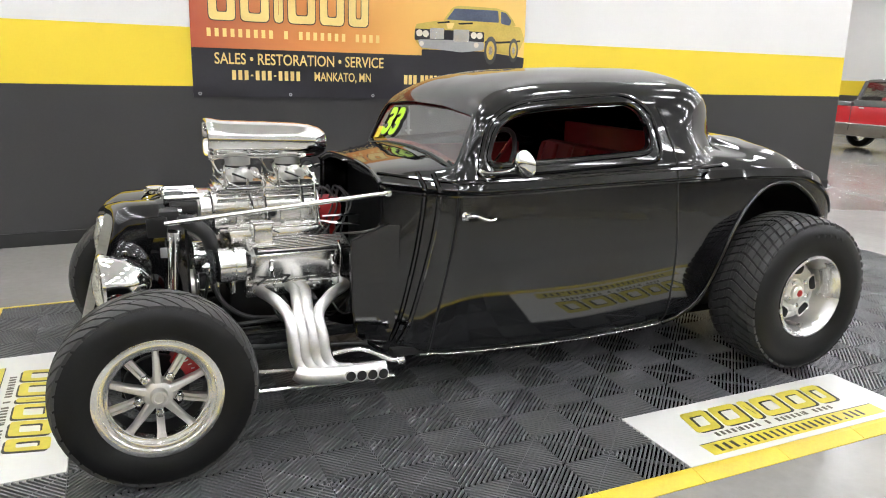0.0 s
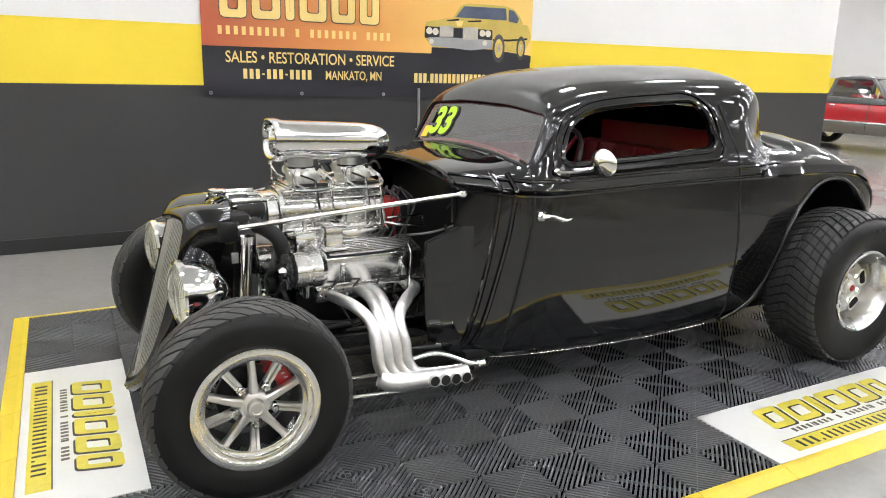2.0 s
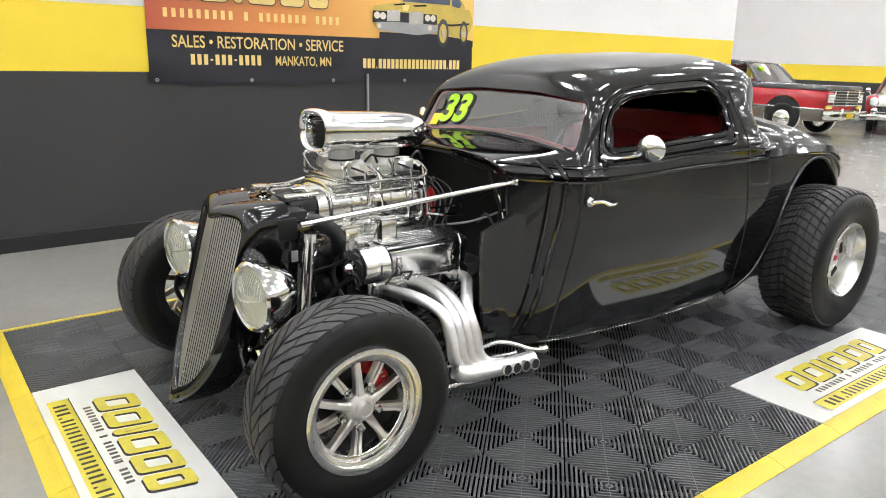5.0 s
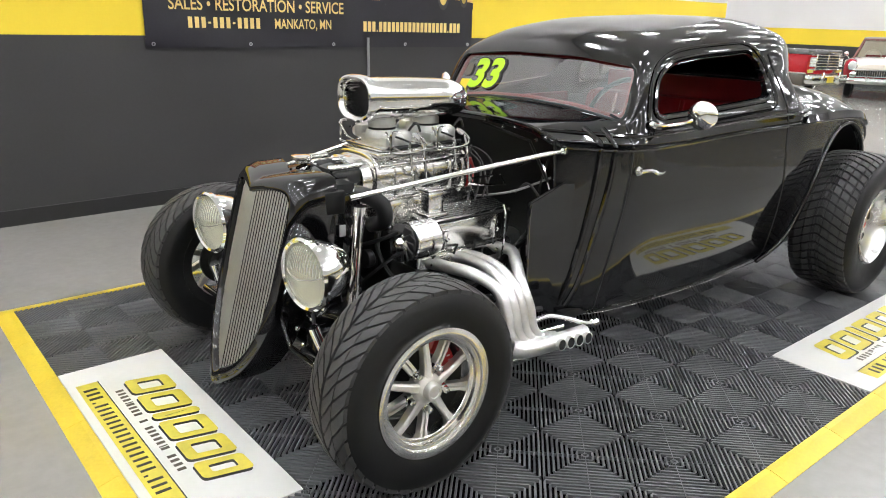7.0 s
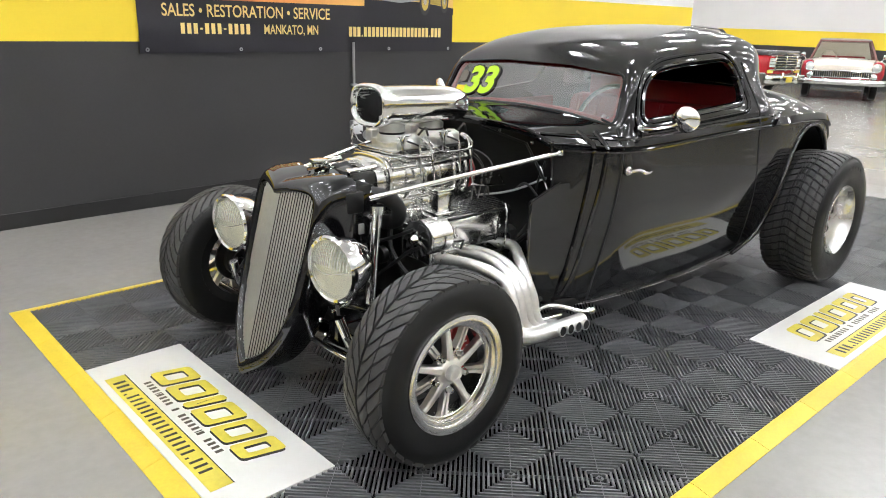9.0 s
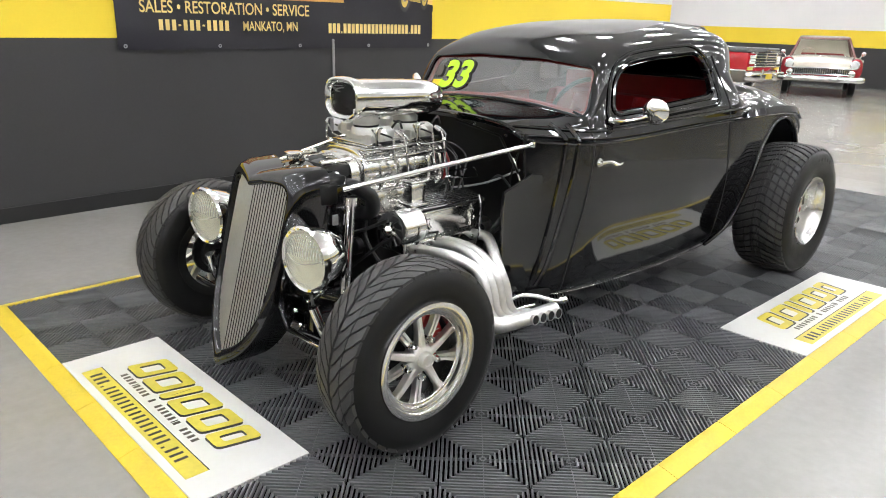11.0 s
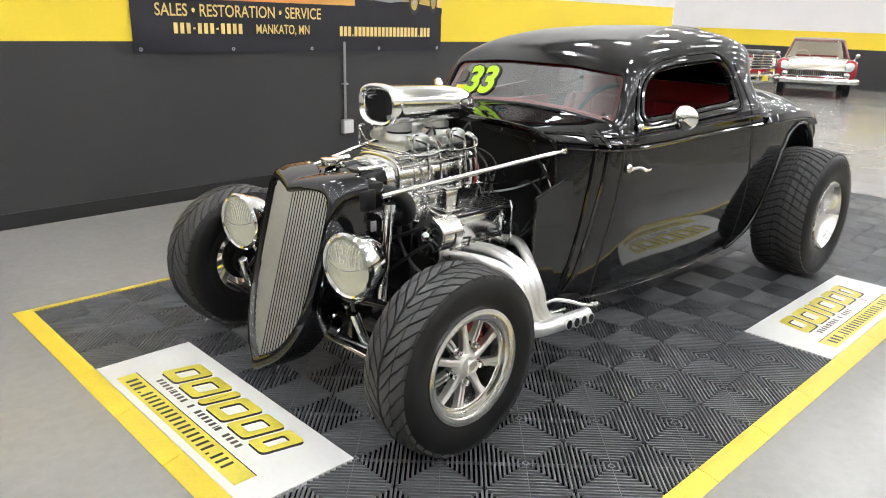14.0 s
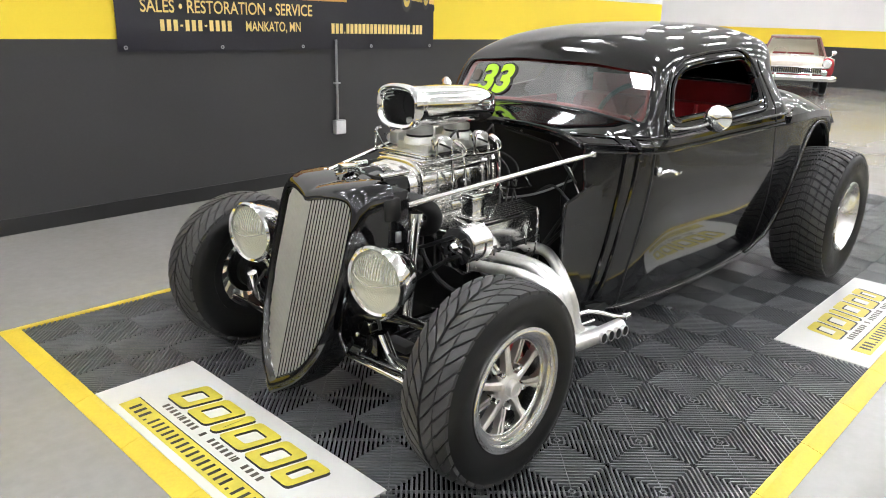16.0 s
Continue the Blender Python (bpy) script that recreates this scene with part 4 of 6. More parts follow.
def front_wheel():
    """A ten-spoke front wheel: axis along z, the outer face at +z."""
    R, w, rim = 0.316, 0.205, 0.193
    hold = thing("wheel_maker", "x", "x")
    tyre = part("wheel", lathe(tyre_profile(R, w, rim), 64, closed=True), "rubber", hold, "black rubber tyre on a ten-spoke alloy rim")
    bm = bmesh.new()
    add_tread(bm, R, w, 38, [(-1.0, -0.56, -2.2, -1.2), (-0.53, -0.06, -1.15, 0.0), (0.06, 0.53, 0.0, -1.15), (0.56, 1.0, -1.2, -2.2)], 0.2)
    part("tread", bm, "tread", tyre, smooth=30)
    o = w / 2
    part("rim", lathe(((rim + 0.008, o * 0.86), (rim + 0.006, o * 0.93), (rim - 0.003, o * 0.95), (rim - 0.014, o * 0.93), (rim - 0.016, o * 0.925), (rim - 0.017, o * 0.84), (rim - 0.018, o * 0.83), (rim - 0.029, o * 0.81), (rim - 0.031, o * 0.80), (rim - 0.032, o * 0.66), (rim - 0.034, o * 0.65), (rim - 0.041, o * 0.63), (rim - 0.043, o * 0.60), (rim - 0.042, o * 0.25), (rim - 0.02, o * 0.2)), 64, closed=True), "rim_bright", tyre, "turned alloy rim", 25)
    part("rim_barrel", lathe(((rim - 0.036, o * 0.25), (rim - 0.034, -o * 0.8), (rim + 0.004, -o * 0.86), (rim + 0.004, -o * 0.7), (rim - 0.02, 0.0), (rim - 0.022, o * 0.2)), 64, closed=True), "satin", tyre, "black inner barrel of the rim")
    part("drum_shield", lathe(((0.0001, -0.08), (0.05, -0.08), (0.072, -0.07), (0.075, -0.05), (0.06, -0.045), (0.0001, -0.045)), 32), "satin", tyre)
    # spokes: five broad ones, five of twin bars with a nut between
    for k in range(5):
        a = radians(90 + 72 * k)
        bm = bmesh.new()
        m = Matrix.Rotation(a, 4, "Z")
        rings = []
        for r, wd, z, t in ((0.035, 0.016, 0.064, 0.03), (0.08, 0.012, 0.058, 0.03), (0.13, 0.0105, 0.048, 0.028), (0.170, 0.011, 0.036, 0.03)):
            rings.append([m @ Vector((r, -wd, z - t)), m @ Vector((r, -wd, z - 0.006)), m @ Vector((r, -wd * 0.55, z)), m @ Vector((r, wd * 0.55, z)), m @ Vector((r, wd, z - 0.006)), m @ Vector((r, wd, z - t))])
        add_rings(bm, rings)
        part("spoke", bm, "wheel_metal", tyre, smooth=30)
        m = Matrix.Rotation(a + radians(36), 4, "Z")
        bm = bmesh.new()
        for s in (-1, 1):
            rings = []
            for r, off, z in ((0.05, 0.007, 0.046), (0.10, 0.0075, 0.044), (0.170, 0.009, 0.032)):
                q = 0.0045
                rings.append([m @ Vector((r, s * off - q, z - 0.022)), m @ Vector((r, s * off - q, z)), m @ Vector((r, s * off + q, z)), m @ Vector((r, s * off + q, z - 0.022))])
            add_rings(bm, rings)
        add_box(bm, (0.05, -0.010, 0.018), (0.170, 0.010, 0.026), 0, m)
        part("twin_spoke", bm, "wheel_metal", tyre, smooth=30)
        part("wheel_nut", lathe(((0.015, 0.034), (0.015, 0.05), (0.011, 0.051), (0.0105, 0.066), (0.007, 0.071), (0.0001, 0.072)), 6, Matrix.Translation(m @ Vector((0.066, 0, 0)))), "chrome", tyre, smooth=20)
    part("hub", lathe(((0.05, 0.02), (0.048, 0.055), (0.040, 0.064), (0.028, 0.066), (0.0275, 0.082), (0.024, 0.088), (0.017, 0.089), (0.015, 0.086), (0.0001, 0.086)), 32), "wheel_metal", tyre)
    part("brake_disc", lathe(((0.05, -0.045), (0.102, -0.045), (0.104, -0.04), (0.104, -0.025), (0.102, -0.02), (0.05, -0.02)), 40, closed=True), "satin", tyre)
    bm = bmesh.new()
    rings = []
    for a in np.linspace(radians(10), radians(62), 8):
        rings.append([Vector((r * math.cos(a), r * math.sin(a), z)) for r, z in ((0.092, -0.015), (0.094, 0.006), (0.142, 0.004), (0.146, -0.015), (0.144, -0.06), (0.095, -0.06))])
    add_rings(bm, rings)
    part("brake_caliper", bm, "red", tyre, "red brake caliper", 30)
    for k in range(5):
        a = radians(18 + 8 * k)
        part("caliper_mark", box((-0.002, -0.006, 0), (0.002, 0.006, 0.001), 0, Matrix.Translation((0.125 * math.cos(a), 0.125 * math.sin(a), 0.0078)) @ Matrix.Rotation(a + 1.2, 4, "Z")), "sign", tyre, smooth=None)
    part("hub_carrier", lathe(((0.0001, -0.09), (0.05, -0.09), (0.06, -0.05), (0.06, -0.02), (0.0001, -0.02)), 20), "satin", tyre)
    return hold, tyre


def rear_wheel():
    """A wide rear wheel with a deep slotted rim: axis along z, the outer face at +z."""
    R, w, rim = 0.355, 0.315, 0.186
    hold = thing("wheel_maker", "x", "x")
    tyre = part("wheel", lathe(tyre_profile(R, w, rim), 72, closed=True), "rubber", hold, "wide black rubber tyre on a deep alloy rim")
    bm = bmesh.new()
    add_tread(bm, R, w, 52, [(-1.0, -0.8, 1.5, 1.17), (-0.77, -0.48, 1.13, 0.67), (-0.45, -0.19, 0.62, 0.24), (-0.15, -0.085, 0.19, 0.1), (-0.055, 0.055, 0.06, 0.06), (0.085, 0.15, 0.1, 0.19), (0.19, 0.45, 0.24, 0.62), (0.48, 0.77, 0.67, 1.13), (0.8, 1.0, 1.17, 1.5)], 0.27)
    part("tread", bm, "tread", tyre, smooth=30)
    for k in range(5):
        a = radians(96 - 8 * k)
        part("sidewall_mark", box((-0.006, -0.012, 0), (0.006, 0.012, 0.0015), 0.001, Matrix.Translation((0.292 * math.cos(a), 0.292 * math.sin(a), w / 2 * 0.985)) @ Matrix.Rotation(a - 0.5, 4, "Z")), "hose", tyre)
    o = w / 2
    part("rim", lathe(((rim + 0.008, o * 0.86), (rim + 0.006, o * 0.91), (rim - 0.003, o * 0.93), (rim - 0.012, o * 0.88), (rim - 0.022, o * 0.80), (rim - 0.034, o * 0.62), (rim - 0.040, o * 0.2), (rim - 0.045, -o * 0.8), (rim + 0.004, -o * 0.86), (rim + 0.004, -o * 0.7), (rim - 0.02, 0.0)), 64, closed=True), "rim_metal", tyre, "deep turned alloy rim")
    # dished centre with five slots near its edge
    zc = 0.040
    part("rim_centre", lathe(((rim - 0.038, zc - 0.030), (0.138, zc - 0.018), (0.125, zc + 0.006), (0.095, zc + 0.014), (0.075, zc + 0.008), (0.066, zc + 0.002), (0.0001, zc + 0.002), (0.0001, zc - 0.03)), 48), "cast", tyre, smooth=30)
    for k in range(5):
        m = Matrix.Rotation(radians(90 + 72 * k), 4, "Z")
        slot = rounded([(0.084, -0.030), (0.128, -0.040), (0.128, 0.040), (0.084, 0.030)], 0.018, 4)
        part("slot", outline_prism(slot, 0.004, m @ pose(0, 0, zc + 0.013)), "dark", tyre, smooth=None)
        part("slot_rim", tube([m @ Vector((x, y, zc + 0.014)) for x, y in slot + slot[:1]], 0.0045, 8, 0), "wheel_metal", tyre)
    part("hub_plate", lathe(((0.0001, zc - 0.03), (0.062, zc - 0.03), (0.06, zc + 0.012), (0.045, zc + 0.018), (0.034, zc + 0.018), (0.032, zc + 0.03), (0.02, zc + 0.04), (0.0001, zc + 0.042)), 32), "wheel_metal", tyre)
    part("hub_badge", lathe(((0.0001, zc + 0.0445), (0.014, zc + 0.044), (0.017, zc + 0.040), (0.0001, zc + 0.040)), 20), "red", tyre)
    for k in range(5):
        a = radians(54 + 72 * k)
        part("wheel_nut", lathe(((0.013, zc + 0.01), (0.013, zc + 0.03), (0.009, zc + 0.036), (0.0001, zc + 0.037)), 6, Matrix.Translation((0.06 * math.cos(a), 0.06 * math.sin(a), 0))), "chrome", tyre, smooth=20)
    part("brake_drum", lathe(((0.0001, -0.10), (0.14, -0.10), (0.145, -0.02), (0.13, 0.0), (0.0001, 0.0)), 32), "satin", tyre)
    return hold, tyre


def place_wheel(maker, spots):
    hold, tyre = maker
    for i, m in enumerate(spots):
        w = tyre if i == len(spots) - 1 else copy_thing(tyre, Matrix())
        w.parent = car
        w.matrix_parent_inverse = Matrix()
        w.matrix_basis = m
    bpy.data.objects.remove(hold)


# the caliper sits behind the axle: local x forward on the near side is mirrored by the turn
place_wheel(front_wheel(), [Matrix.Translation((0.711, CY + 0.668, 0.321)) @ Matrix.Rotation(radians(-90), 4, "X"),
                            Matrix.Translation((0.70, CY - 0.752, 0.321)) @ Matrix.Rotation(radians(90), 4, "X")])
place_wheel(rear_wheel(), [Matrix.Translation((3.484, CY + 0.787, 0.361)) @ Matrix.Rotation(radians(-90), 4, "X"),
                           Matrix.Translation((3.484, CY - 0.787, 0.361)) @ Matrix.Rotation(radians(90), 4, "X")])


# ---- engine ----
def xrings(secs, n=24, power=2.6):
    """Rings along x of superellipses: (x, centre y, centre z, half width, half height)."""
    out = []
    for x, y, z, a, b in secs:
        ring = []
        for k in range(n):
            t = 2 * math.pi * k / n
            c, s = math.cos(t), math.sin(t)
            ring.append(Vector((x, y + a * math.copysign(abs(c) ** (2 / power), c), z + b * math.copysign(abs(s) ** (2 / power), s))))
        out.append(ring)
    return out


def cyl_x(x0, x1, y, z, r, sides=24, bevel=0.003):
    return lathe(((0.0001, 0), (r - bevel, 0), (r, bevel), (r, x1 - x0 - bevel), (r - bevel, x1 - x0), (0.0001, x1 - x0)), sides, Matrix.Translation((x0, y, z)) @ Matrix.Rotation(radians(90), 4, "Y"))


engine = part("engine_block", box((1.02, CY - 0.17, 0.28), (1.52, CY + 0.17, 0.58), 0.02), "satin", car, "exposed chrome-dressed supercharged engine")
part("oil_pan", box((1.06, CY - 0.13, 0.17), (1.48, CY + 0.13, 0.29), 0.03), "satin", engine)
part("gearbox", box((1.5, CY - 0.14, 0.24), (1.78, CY + 0.14, 0.46), 0.04), "cast", engine)
for sgn in (-1, 1):
    tilt_m = Matrix.Translation((0, CY + sgn * 0.238, 0.588)) @ Matrix.Rotation(radians(sgn * -14), 4, "X")
    part("cylinder_head", box((1.07, -0.075, -0.135), (1.53, 0.075, -0.075), 0.008, tilt_m), "polished", engine)
    cover = part("valve_cover", box((1.085, -0.068, -0.075), (1.515, 0.068, 0.055), 0.024, tilt_m), "cover_metal", engine, "polished valve cover with black fins")
    for k in range(8):
        part("fin", box((1.12, -0.052 + 0.0135 * k, 0.053), (1.49, -0.046 + 0.0135 * k, 0.064), 0.001, tilt_m), "polished", cover, smooth=None)
    part("fin_bed", box((1.11, -0.056, 0.0535), (1.50, 0.056, 0.056), 0, tilt_m), "dark", cover, smooth=None)
    for x in (1.17, 1.42):
        part("cover_lug", box((x - 0.010, sgn * 0.068 - 0.010, -0.05), (x + 0.010, sgn * 0.068 + 0.010, 0.03), 0.006, tilt_m), "chrome", cover)
        part("cover_bolt", lathe(((0.0001, 0.01), (0.008, 0.009), (0.010, 0.0), (0.0001, 0.0)), 8, Matrix.Translation(tilt_m @ Vector((x, sgn * 0.083, -0.005))) @ Matrix.Rotation(radians(sgn * -128), 4, "X")), "chrome", cover)
    # breather box
    br = part("breather", box((1.115, CY + sgn * 0.245 - 0.032, 0.655), (1.185, CY + sgn * 0.245 + 0.032, 0.735), 0.006), "polished", engine, "polished breather box")
    part("breather_cap", box((1.107, CY + sgn * 0.245 - 0.04, 0.735), (1.193, CY + sgn * 0.245 + 0.04, 0.748), 0.005), "polished", br)
    part("breather_foot", box((1.10, CY + sgn * 0.245 - 0.045, 0.645), (1.20, CY + sgn * 0.245 + 0.045, 0.657), 0.004), "polished", br)
# intake and blower
part("intake_manifold", box((1.03, CY - 0.15, 0.575), (1.46, CY + 0.15, 0.70), 0.02), "polished", engine)
blower = part("blower_case", None or (lambda b: (add_rings(b, xrings([(0.975, CY, 0.785, 0.115, 0.085), (0.985, CY, 0.785, 0.135, 0.098), (1.40, CY, 0.785, 0.135, 0.098), (1.41, CY, 0.785, 0.12, 0.088)], 32, 3.0)), b)[1])(bmesh.new()), "polished", engine, "polished roots blower")
for x in (0.99, 1.075, 1.165, 1.255, 1.34, 1.405):
    bm = bmesh.new()
    add_rings(bm, xrings([(x - 0.009, CY, 0.785, 0.137, 0.10), (x - 0.006, CY, 0.785, 0.144, 0.107), (x + 0.006, CY, 0.785, 0.144, 0.107), (x + 0.009, CY, 0.785, 0.137, 0.10)], 32, 3.0))
    part("rib", bm, "polished", blower)
for k in range(10):
    t = 2 * math.pi * k / 10
    part("case_bolt", cyl_x(1.412, 1.424, CY + 0.115 * math.cos(t), 0.785 + 0.08 * math.sin(t), 0.008, 6), "chrome", blower, smooth=20)
for sgn in (-1, 1):
    for z in (0.72, 0.85):
        part("case_rail", box((1.0, CY + sgn * 0.138 - 0.008, z - 0.007), (1.40, CY + sgn * 0.138 + 0.008, z + 0.007), 0.003), "polished", blower)
    for x in (1.03, 1.12, 1.21, 1.30, 1.375):
        part("rail_bolt", lathe(((0.0001, 0.010), (0.006, 0.009), (0.008, 0.0), (0.0001, 0.0)), 6, Matrix.Translation((x, CY + sgn * 0.146, 0.72)) @ Matrix.Rotation(radians(sgn * -90), 4, "X")), "chrome", blower, smooth=20)
    part("relief_valve", lathe(((0.0001, 0.03), (0.012, 0.028), (0.018, 0.01), (0.024, 0.0), (0.0001, 0.0)), 14, Matrix.Translation((1.21, CY + sgn * 0.142, 0.785)) @ Matrix.Rotation(radians(sgn * -90), 4, "X")), "satin", blower)
part("top_plate", box((1.0, CY - 0.12, 0.875), (1.42, CY + 0.12, 0.893), 0.004), "polished", blower)
# drive snout, pulleys, stand-off rods and belt
part("front_cover", (lambda b: (add_rings(b, xrings([(0.925, CY, 0.785, 0.10, 0.075), (0.935, CY, 0.785, 0.128, 0.092), (0.975, CY, 0.785, 0.128, 0.092)], 28, 2.6)), b)[1])(bmesh.new()), "polished", blower)
part("snout", cyl_x(0.82, 0.93, CY, 0.80, 0.042), "polished", blower)
part("top_pulley", cyl_x(0.80, 0.885, CY, 0.80, 0.066), "cast", blower)
part("lower_pulley", cyl_x(0.82, 0.90, CY, 0.42, 0.085), "cast", engine)
bm = bmesh.new()
ring = [(CY + 0.072 * math.cos(radians(a)), 0.775 + 0.070 * math.sin(radians(a))) for a in range(0, 181, 15)] + [(CY + 0.091 * math.cos(radians(a)), 0.42 + 0.091 * math.sin(radians(a))) for a in range(180, 361, 15)]
rows = [[Vector((x, y + (CY - y) * k, z + (0.61 - z) * k * 0.2)) for y, z in ring] for x, k in ((0.808, 0.0), (0.88, 0.0), (0.88, 0.07), (0.808, 0.07), (0.808, 0.0))]
add_rings(bm, rows, caps=False)
part("drive_belt", bm, "hose", engine, "black toothed drive belt")
for y, z in ((CY - 0.115, 0.862), (CY + 0.115, 0.862), (CY - 0.125, 0.745), (CY + 0.125, 0.745), (CY, 0.865)):
    part("standoff_rod", cyl_x(0.80, 0.935, y, z, 0.011, 12), "chrome", blower)
part("drive_plate", box((0.795, CY - 0.115, 0.79), (0.805, CY + 0.115, 0.862), 0.004), "satin", blower)
part("belt_guard", box((0.815, CY - 0.135, 0.80), (0.925, CY - 0.10, 0.85), 0.012), "hose", blower)
blower.location.z = -0.028
# carburettors with fuel lines
for x in (1.105, 1.315):
    carb = part("carburettor", box((x - 0.042, CY - 0.085, 0.905), (x + 0.042, CY + 0.085, 0.935), 0.006), "cast", engine, "cast alloy carburettor with chrome fuel lines")
    carb.location.z = -0.024
    part("carb_flange", box((x - 0.085, CY - 0.12, 0.893), (x + 0.085, CY + 0.12, 0.906), 0.003), "polished", carb)
    part("air_horn", lathe(((0.052, 0.0), (0.052, 0.02), (0.047, 0.02), (0.046, 0.0)), 28, Matrix.Translation((x, CY, 0.946)), closed=True), "satin", carb)
    for sgn in (-1, 1):
        part("float_bowl", box((x - 0.032, CY + sgn * 0.115 - 0.024, 0.912), (x + 0.038, CY + sgn * 0.115 + 0.024, 0.962), 0.008), "cast", carb)
        part("bowl_lid", lathe(((0.0001, 0.012), (0.018, 0.01), (0.025, 0.0), (0.0001, 0.0)), 6, Matrix.Translation((x + 0.005, CY + sgn * 0.115, 0.960))), "cast", carb, smooth=20)
        part("needle_seat", tube([(x + 0.03, CY + sgn * 0.15, 0.955), (x + 0.05, CY + sgn * 0.165, 0.935)], 0.008, 8, 0), "chrome", carb)
        y = CY + sgn * 0.168
        part("fuel_line", tube([(x - 0.05, y, 0.975), (x - 0.075, y, 0.97), (x - 0.078, y, 0.92), (x - 0.07, y, 0.893), (x + 0.02, y, 0.888), (x + 0.072, y, 0.895), (x + 0.08, y, 0.915), (x + 0.062, y - sgn * 0.008, 0.94), (x + 0.045, y - sgn * 0.02, 0.955)], 0.0048, 8, 5), "chrome", carb)
        part("linkage", tube([(x - 0.09, CY + sgn * 0.155, 0.97), (x - 0.06, CY + sgn * 0.152, 0.915), (x - 0.01, CY + sgn * 0.15, 0.885)], 0.0042, 8, 0), "chrome", carb)
        part("boost_line", tube([(x + 0.075, y - sgn * 0.02, 0.94), (x + 0.075, y, 0.86), (x + 0.085, y, 0.78), (x + 0.10, y, 0.72), (x + 0.13, y, 0.70)], 0.005, 8), "chrome", carb)
    part("main_body", lathe(((0.058, 0.925), (0.062, 0.93), (0.060, 0.952), (0.054, 0.958), (0.04, 0.958), (0.04, 0.925)), 24, Matrix.Translation((x, CY, 0)), closed=True), "cast", carb)
    for sgn in (-1, 1):
        for dx in (-0.028, 0.03):
            part("body_screw", lathe(((0.0001, 0.006), (0.004, 0.005), (0.006, 0.0), (0.0001, 0.0)), 8, Matrix.Translation((x + dx, CY + sgn * 0.13, 0.962))), "chrome", carb)
        part("pump_cover", lathe(((0.0001, 0.02), (0.012, 0.018), (0.02, 0.006), (0.022, 0.0), (0.0001, 0.0)), 12, Matrix.Translation((x - 0.02, CY + sgn * 0.138, 0.935)) @ Matrix.Rotation(radians(sgn * -90), 4, "X")), "cast", carb)
        part("pump_arm", tube([(x - 0.045, CY + sgn * 0.15, 0.95), (x - 0.02, CY + sgn * 0.162, 0.94), (x + 0.015, CY + sgn * 0.158, 0.925)], 0.004, 6), "satin", carb)
        part("vacuum_line", tube([(x + 0.02, CY + sgn * 0.14, 0.965), (x + 0.04, CY + sgn * 0.15, 0.99), (x + 0.07, CY + sgn * 0.13, 0.985), (x + 0.09, CY + sgn * 0.12, 0.955)], 0.005, 6), "hose", carb)
    part("throttle_shaft", tube([(x - 0.06, CY - 0.13, 0.905), (x + 0.07, CY - 0.13, 0.905)], 0.007, 8, 0), "hose", carb)
    part("choke_pod", lathe(((0.0001, 0.02), (0.02, 0.018), (0.024, 0.0), (0.0001, 0.0)), 14, Matrix.Translation((x + 0.05, CY - 0.08, 0.94)) @ Matrix.Rotation(radians(90), 4, "X")), "cast", carb)
    part("choke_rod", tube([(x + 0.01, CY - 0.16, 0.93), (x + 0.02, CY - 0.158, 0.85), (x + 0.03, CY - 0.155, 0.80)], 0.006, 8, 0), "chrome", carb)
# air scoop: a polished shell, open to the front, with a bullet tail
bm = bmesh.new()
outer = [(0.981, 0.099, 0.070), (0.979, 0.105, 0.076), (0.982, 0.111, 0.082), (0.992, 0.114, 0.085), (1.006, 0.1145, 0.0855), (1.024, 0.111, 0.081), (1.05, 0.108, 0.078), (1.2, 0.107, 0.077), (1.34, 0.106, 0.075), (1.40, 0.102, 0.071), (1.44, 0.091, 0.062), (1.464, 0.073, 0.049), (1.477, 0.048, 0.032), (1.483, 0.022, 0.015), (1.484, 0.005, 0.004)]
inner = [(0.988, 0.092, 0.063), (1.0, 0.088, 0.060), (1.1, 0.086, 0.058), (1.3, 0.08, 0.052)]
zc = lambda x: 1.052 - 0.02 * (x - 0.985) / 0.49
rings = xrings([(x, CY, zc(x), a, b) for x, a, b in inner[::-1]] + [(x, CY, zc(x), a, b) for x, a, b in outer], 40, 2.75)
add_rings(bm, rings)
scoop = part("air_scoop", bm, "chrome", engine, "polished chrome air scoop over the carburettors")
for x in (1.105, 1.315):
    part("scoop_neck", lathe(((0.048, 0.93), (0.052, 0.945), (0.052, 1.0), (0.04, 1.0), (0.04, 0.93)), 24, Matrix.Translation((x, CY, 0)), closed=True), "cast", scoop)
part("throat", (lambda b: (add_rings(b, xrings([(1.10, CY, 1.047, 0.085, 0.057), (1.102, CY, 1.047, 0.085, 0.057)], 28, 2.75)), b)[1])(bmesh.new()), "dark", scoop)
# alternator with fan pulley and belt
alt = part("alternator", lathe(((0.0001, 0), (0.055, 0), (0.067, 0.01), (0.067, 0.05), (0.062, 0.055), (0.062, 0.065), (0.067, 0.07), (0.067, 0.105), (0.05, 0.125), (0.0001, 0.125)), 32, Matrix.Translation((0.95, CY - 0.335, 0.585)) @ Matrix.Rotation(radians(90), 4, "Y")), "polished", engine, "polished alternator with a black fan pulley")
for k in range(12):
    t = 2 * math.pi * k / 12
    part("fan_blade", box((0, -0.017, 0), (0.006, 0.013, 0.034), 0.001, Matrix.Translation((0.930, CY - 0.335, 0.585)) @ Matrix.Rotation(t, 4, "X") @ Matrix.Translation((0, 0, 0.032)) @ Matrix.Rotation(0.5, 4, "Z")), "hose", alt, smooth=None)
